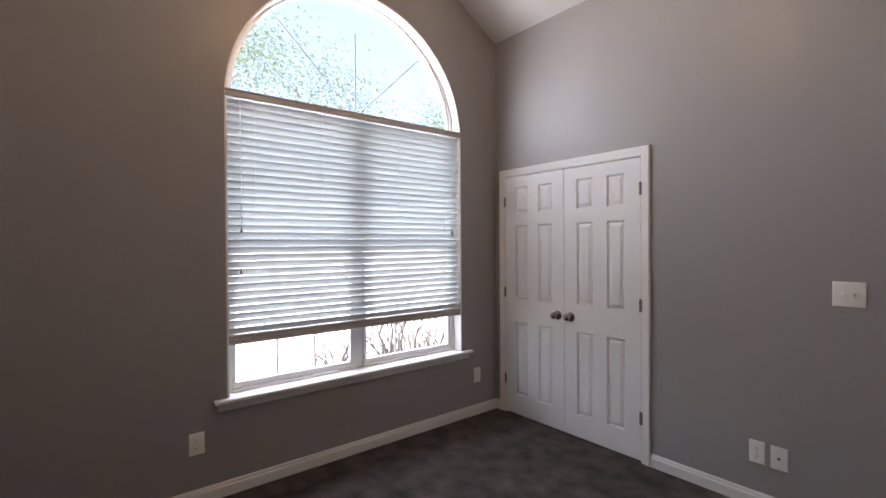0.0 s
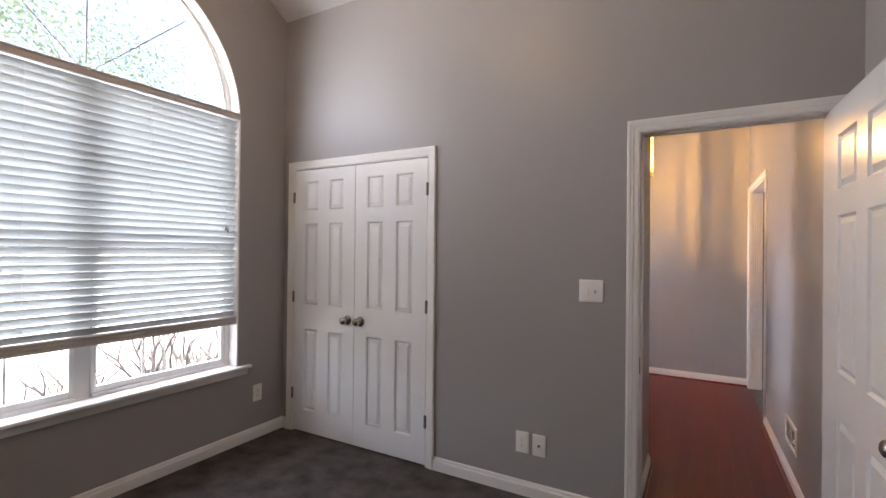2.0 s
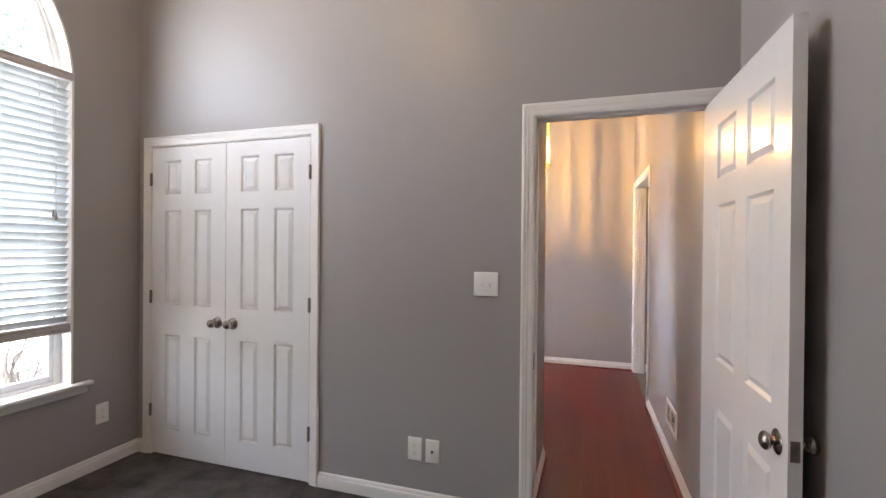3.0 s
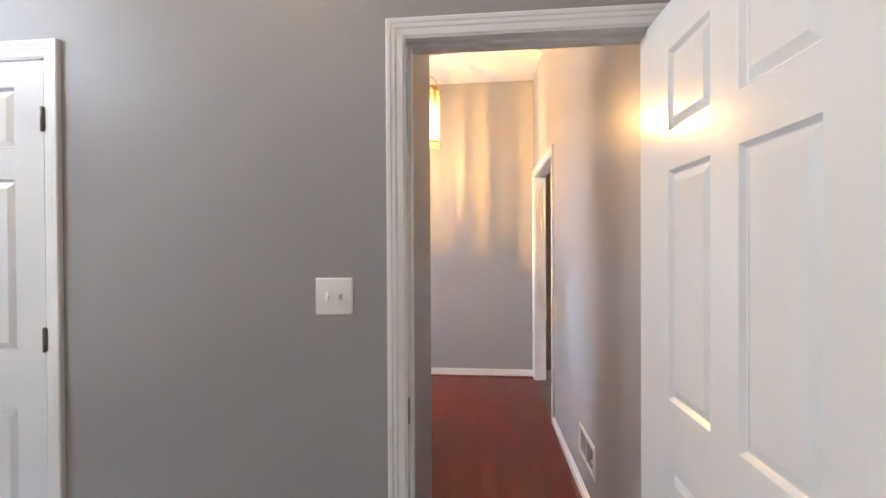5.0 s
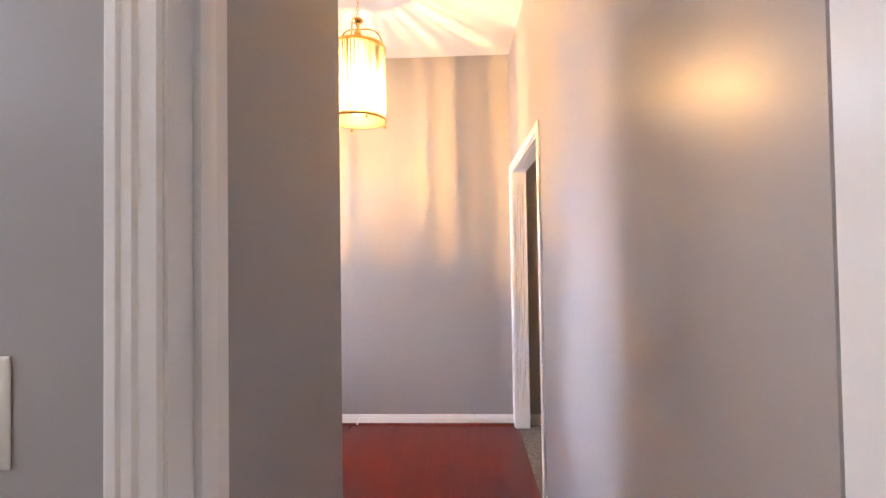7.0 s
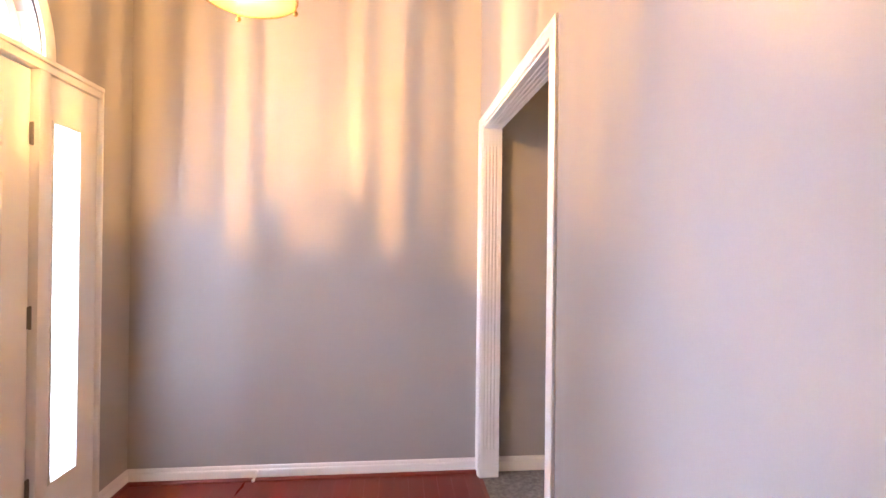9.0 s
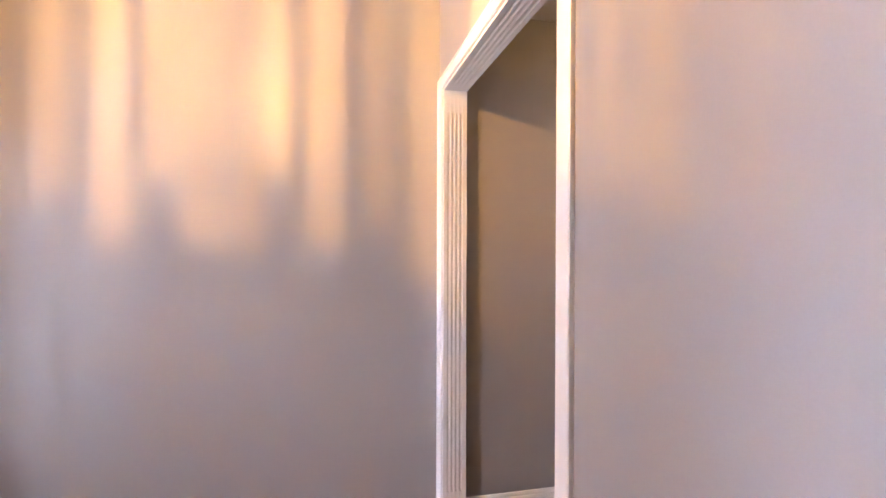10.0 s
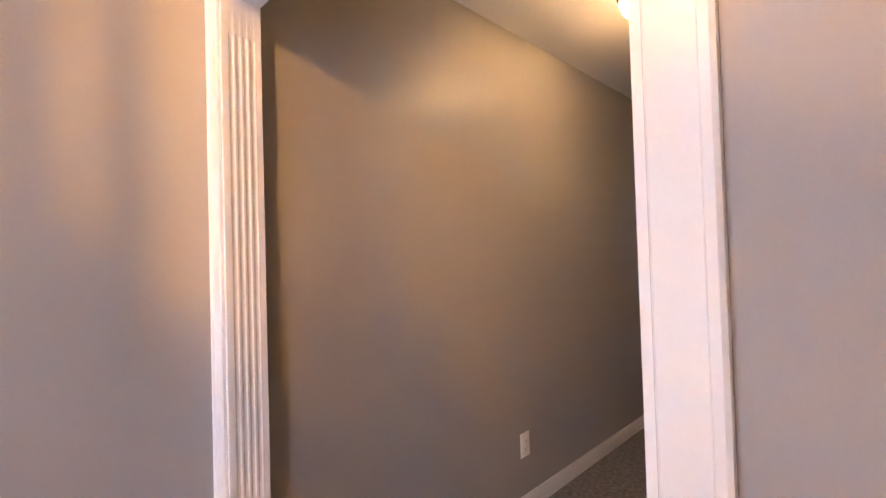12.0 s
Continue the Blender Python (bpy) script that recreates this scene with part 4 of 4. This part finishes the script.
def flush_lamp():
    c = thing("ceiling_light", "opal glass flush lamp on the corridor ceiling, lit", "ceiling lamp", at=pose(2.10, 5.49, 0))
    part("base", lathe([(0, CEIL_C - 0.0005), (0.13, CEIL_C - 0.0005), (0.135, CEIL_C - 0.010), (0.128, CEIL_C - 0.026), (0, CEIL_C - 0.026)], 32), NICKEL, c)
    part("bowl", lathe([(0.115, CEIL_C - 0.027), (0.122, CEIL_C - 0.05), (0.105, CEIL_C - 0.09), (0.06, CEIL_C - 0.125), (0, CEIL_C - 0.135)], 32), OPAL, c)
    part("bulb", lathe([(0, CEIL_C - 0.05), (0.02, CEIL_C - 0.06), (0.028, CEIL_C - 0.09), (0.018, CEIL_C - 0.115), (0, CEIL_C - 0.12)], 14), BULB, c)
    part("finial", lathe([(0, CEIL_C - 0.134), (0.009, CEIL_C - 0.138), (0.007, CEIL_C - 0.150), (0, CEIL_C - 0.156)], 12), NICKEL, c)


flush_lamp()

# ---- small things ----
st = thing("door_stop", "small white spring door stop on the far baseboard", "door stop", at=pose(-0.80, YF - 0.014, 0.052))
part("spring", tube([(0.006 * math.cos(k * 0.9), -0.004 - k * 0.0011, 0.006 * math.sin(k * 0.9) - 0.0003 * k) for k in range(58)], 0.0016, 5), PLASTIC, st)
part("tip", lathe([(0, 0), (0.0085, 0.0), (0.009, 0.006), (0.006, 0.013), (0, 0.014)], 12, m=pose(0, -0.066, -0.017) @ TURN), PLASTIC, st)
part("base", lathe([(0, 0), (0.009, 0), (0.008, 0.005), (0, 0.006)], 12, m=pose(0, 0.001, 0) @ TURN), PLASTIC, st)
thing("paper_scrap", "tiny white paper scrap on the red boards", "scrap", prism([(-0.006, -0.003), (0.004, -0.005), (0.007, 0.002), (-0.002, 0.006)], "z", 0.0005, 0.002), PLASTIC, at=pose(-1.00, 5.93, 0))


# ---- outdoors ----
bm = bmesh.new()
bmesh.ops.create_grid(bm, x_segments=40, y_segments=40, size=400)
for v in bm.verts:
    v.co.z = -0.28
setting("ground", "sunlit lawn round the house reaching far away", "ground", bm, GRASS)
setting("road", "pale concrete drive and street in front of the house", "driveway", box((-395.0, -14.0, -0.30), (-4.7, 395.0, -0.25)), CONCRETE)
setting("planting_bed", "pale brown mulch bed under the window", "planting bed", box((-4.69, -2.0, -0.30), (XW - T, 3.6, -0.24)), MULCH)
# pale ground added so that the outlook of the sidelight is white
setting("pavement", "pale concrete added to whiten the view past the sidelight", "path", box((-4.69, 6.62, -0.30), (-1.7, 120.0, -0.25)), CONCRETE)
setting("pavement", "pale concrete porch slab before the front door", "porch", box((-3.4, 3.62, -0.3), (XF - 0.14, 6.5, -0.02)), CONCRETE)


def branchy(bm, start, way, length, radius, depth, rng, tips):
    pts, radii, p, d = [start], [radius], start.copy(), way.normalized()
    for k in range(4):
        d = (d + Vector((rng.uniform(-1, 1), rng.uniform(-1, 1), rng.uniform(-0.3, 0.6))) * 0.22).normalized()
        p = p + d * length / 4
        pts.append(p.copy())
        radii.append(radius * (1 - 0.16 * (k + 1)))
    tube(pts, radii, 6, bm)
    if depth == 0:
        tips.append(p)
        return
    for k in range(rng.choice((2, 3))):
        at = pts[rng.choice((2, 3, 4))]
        turn = (d + Vector((rng.uniform(-1, 1), rng.uniform(-1, 1), rng.uniform(-0.2, 0.8))) * 0.8).normalized()
        branchy(bm, at, turn, length * 0.68, radius * 0.5, depth - 1, rng, tips)
    tips.append(p)


def leaves(tips, per, spread, size, rng):
    bm = bmesh.new()
    for t in tips:
        for k in range(per):
            c = t + Vector((rng.gauss(0, spread), rng.gauss(0, spread), rng.gauss(0, spread * 0.7)))
            a = Vector((rng.uniform(-1, 1), rng.uniform(-1, 1), rng.uniform(-0.6, 0.6))).normalized() * size * rng.uniform(0.6, 1.3)
            b = a.orthogonal().normalized() * size * 0.45
            bm.faces.new([bm.verts.new(c + v) for v in (-a, b, a, -b)])
    return bm


def plant(name, words, category, x, y, height, stems, radius, depth, per, spread, size, seed, group=""):
    rng = random.Random(seed)
    t = thing(name, words, category, at=pose(x, y, -0.28), group=group)
    tips, bm = [], bmesh.new()
    for k in range(stems):
        lean = Vector((rng.uniform(-0.5, 0.5), rng.uniform(-0.5, 0.5), 1.0)) if stems > 1 else Vector((0, 0, 1))
        branchy(bm, Vector((rng.uniform(-0.1, 0.1) * (stems > 1), rng.uniform(-0.1, 0.1) * (stems > 1), -0.05)), lean, height, radius, depth, rng, tips)
    part("trunk" if stems == 1 else "stems", bm, BARK, t)
    if per:
        part("crown", leaves(tips, per, spread, size, rng), LEAF, t, "loose green leaves")


for i, (x, y, h) in enumerate(((-3.75, 2.35, 0.70), (-3.95, 3.0, 0.68), (-4.05, 1.85, 0.62), (-4.3, 2.75, 0.72))):
    plant("shrub", "bare brown branching shrub outside the window", "shrub", x, y, h, 4, 0.036, 2, 1, 0.06, 0.018, 20 + i, "shrubs under the window")
for i, (x, y, h) in enumerate(((-17.5, 3.0, 4.6), (-19.0, 9.5, 5.0), (-18.0, 14.5, 4.0), (-24.0, -4.5, 6.0), (-26.0, 3.5, 6.4), (-21.0, 7.0, 3.4))):
    plant("tree", "leafy green tree across the drive", "tree", x, y, h, 1, 0.20, 3, 330, 0.85, 0.070, 40 + i, "trees across the drive")

# ---- floor boards and bricks ----
setting("subfloor", "dark subfloor under the boards", "floor", box((XF - 0.14, YN + 0.06, -0.1), (XH + 0.006, YF, -0.010)), SHOE)
setting("subfloor", "dark subfloor under the hall boards", "floor", box((XH + 0.006, YN + 0.06, -0.1), (0.6, 4.82, -0.010)), SHOE)
boards = thing("floor_foyer", "glossy cherry red hardwood floor boards", "wood floor", kind="structure", at=pose(0, 0, 0))
rng = random.Random(7)
WB, x = 0.083, XF
while x < 0.575:
    x1 = min(x + WB, 0.58)
    lo = YN + 0.06 if x1 > XP - 0.0 else YP
    y = lo - rng.uniform(0, 0.7)
    while y < YF:
        y1 = y + rng.uniform(0.65, 1.35)
        a, b = max(y, lo), min(y1, YF if x1 < XH else OPEN_A - 0.01)
        if b - a > 0.02:
            g = 0.0001
            bm = bmesh.new()
            loops = []
            for inset, z in ((g, -0.010), (g, -0.0004), (g + 0.0004, 0.0)):
                loops.append([bm.verts.new(v) for v in ((x + inset, a + inset, z), (x1 - inset, a + inset, z), (x1 - inset, b - inset, z), (x + inset, b - inset, z))])
            rect_ring(bm, loops[0], loops[1])
            rect_ring(bm, loops[1], loops[2])
            bm.faces.new(loops[2])
            part("board", bm, WOOD, boards)
        y = y1
    x = x1

bm = box((-3.30, 3.62, 2.95), (-3.20, 7.6, 4.5))
add_box(bm, (-3.30, 3.62, -0.3), (-3.20, 3.95, 2.95))
add_box(bm, (-3.30, 7.25, -0.3), (-3.20, 7.6, 2.95))
porch = setting("wall_porch", "dark red brick porch front seen through the fanlight", "brick wall", bm, MORTAR)
me = mesh_of("brick", box((-0.006, -0.0975, -0.0285), (0.012, 0.0975, 0.0285), 0.003), BRICK)
for r in range(20):
    for c in range(14):
        piece("brick", me, porch, pose(-3.206, 4.75 + c * 0.2055 + (0.1 if r % 2 else 0), 2.99 + r * 0.0675))
setting("roof_porch", "plain porch roof over the front door", "roof", box((-3.45, 3.62, 4.5), (XF - 0.14, 7.7, 4.6)), CEILING)
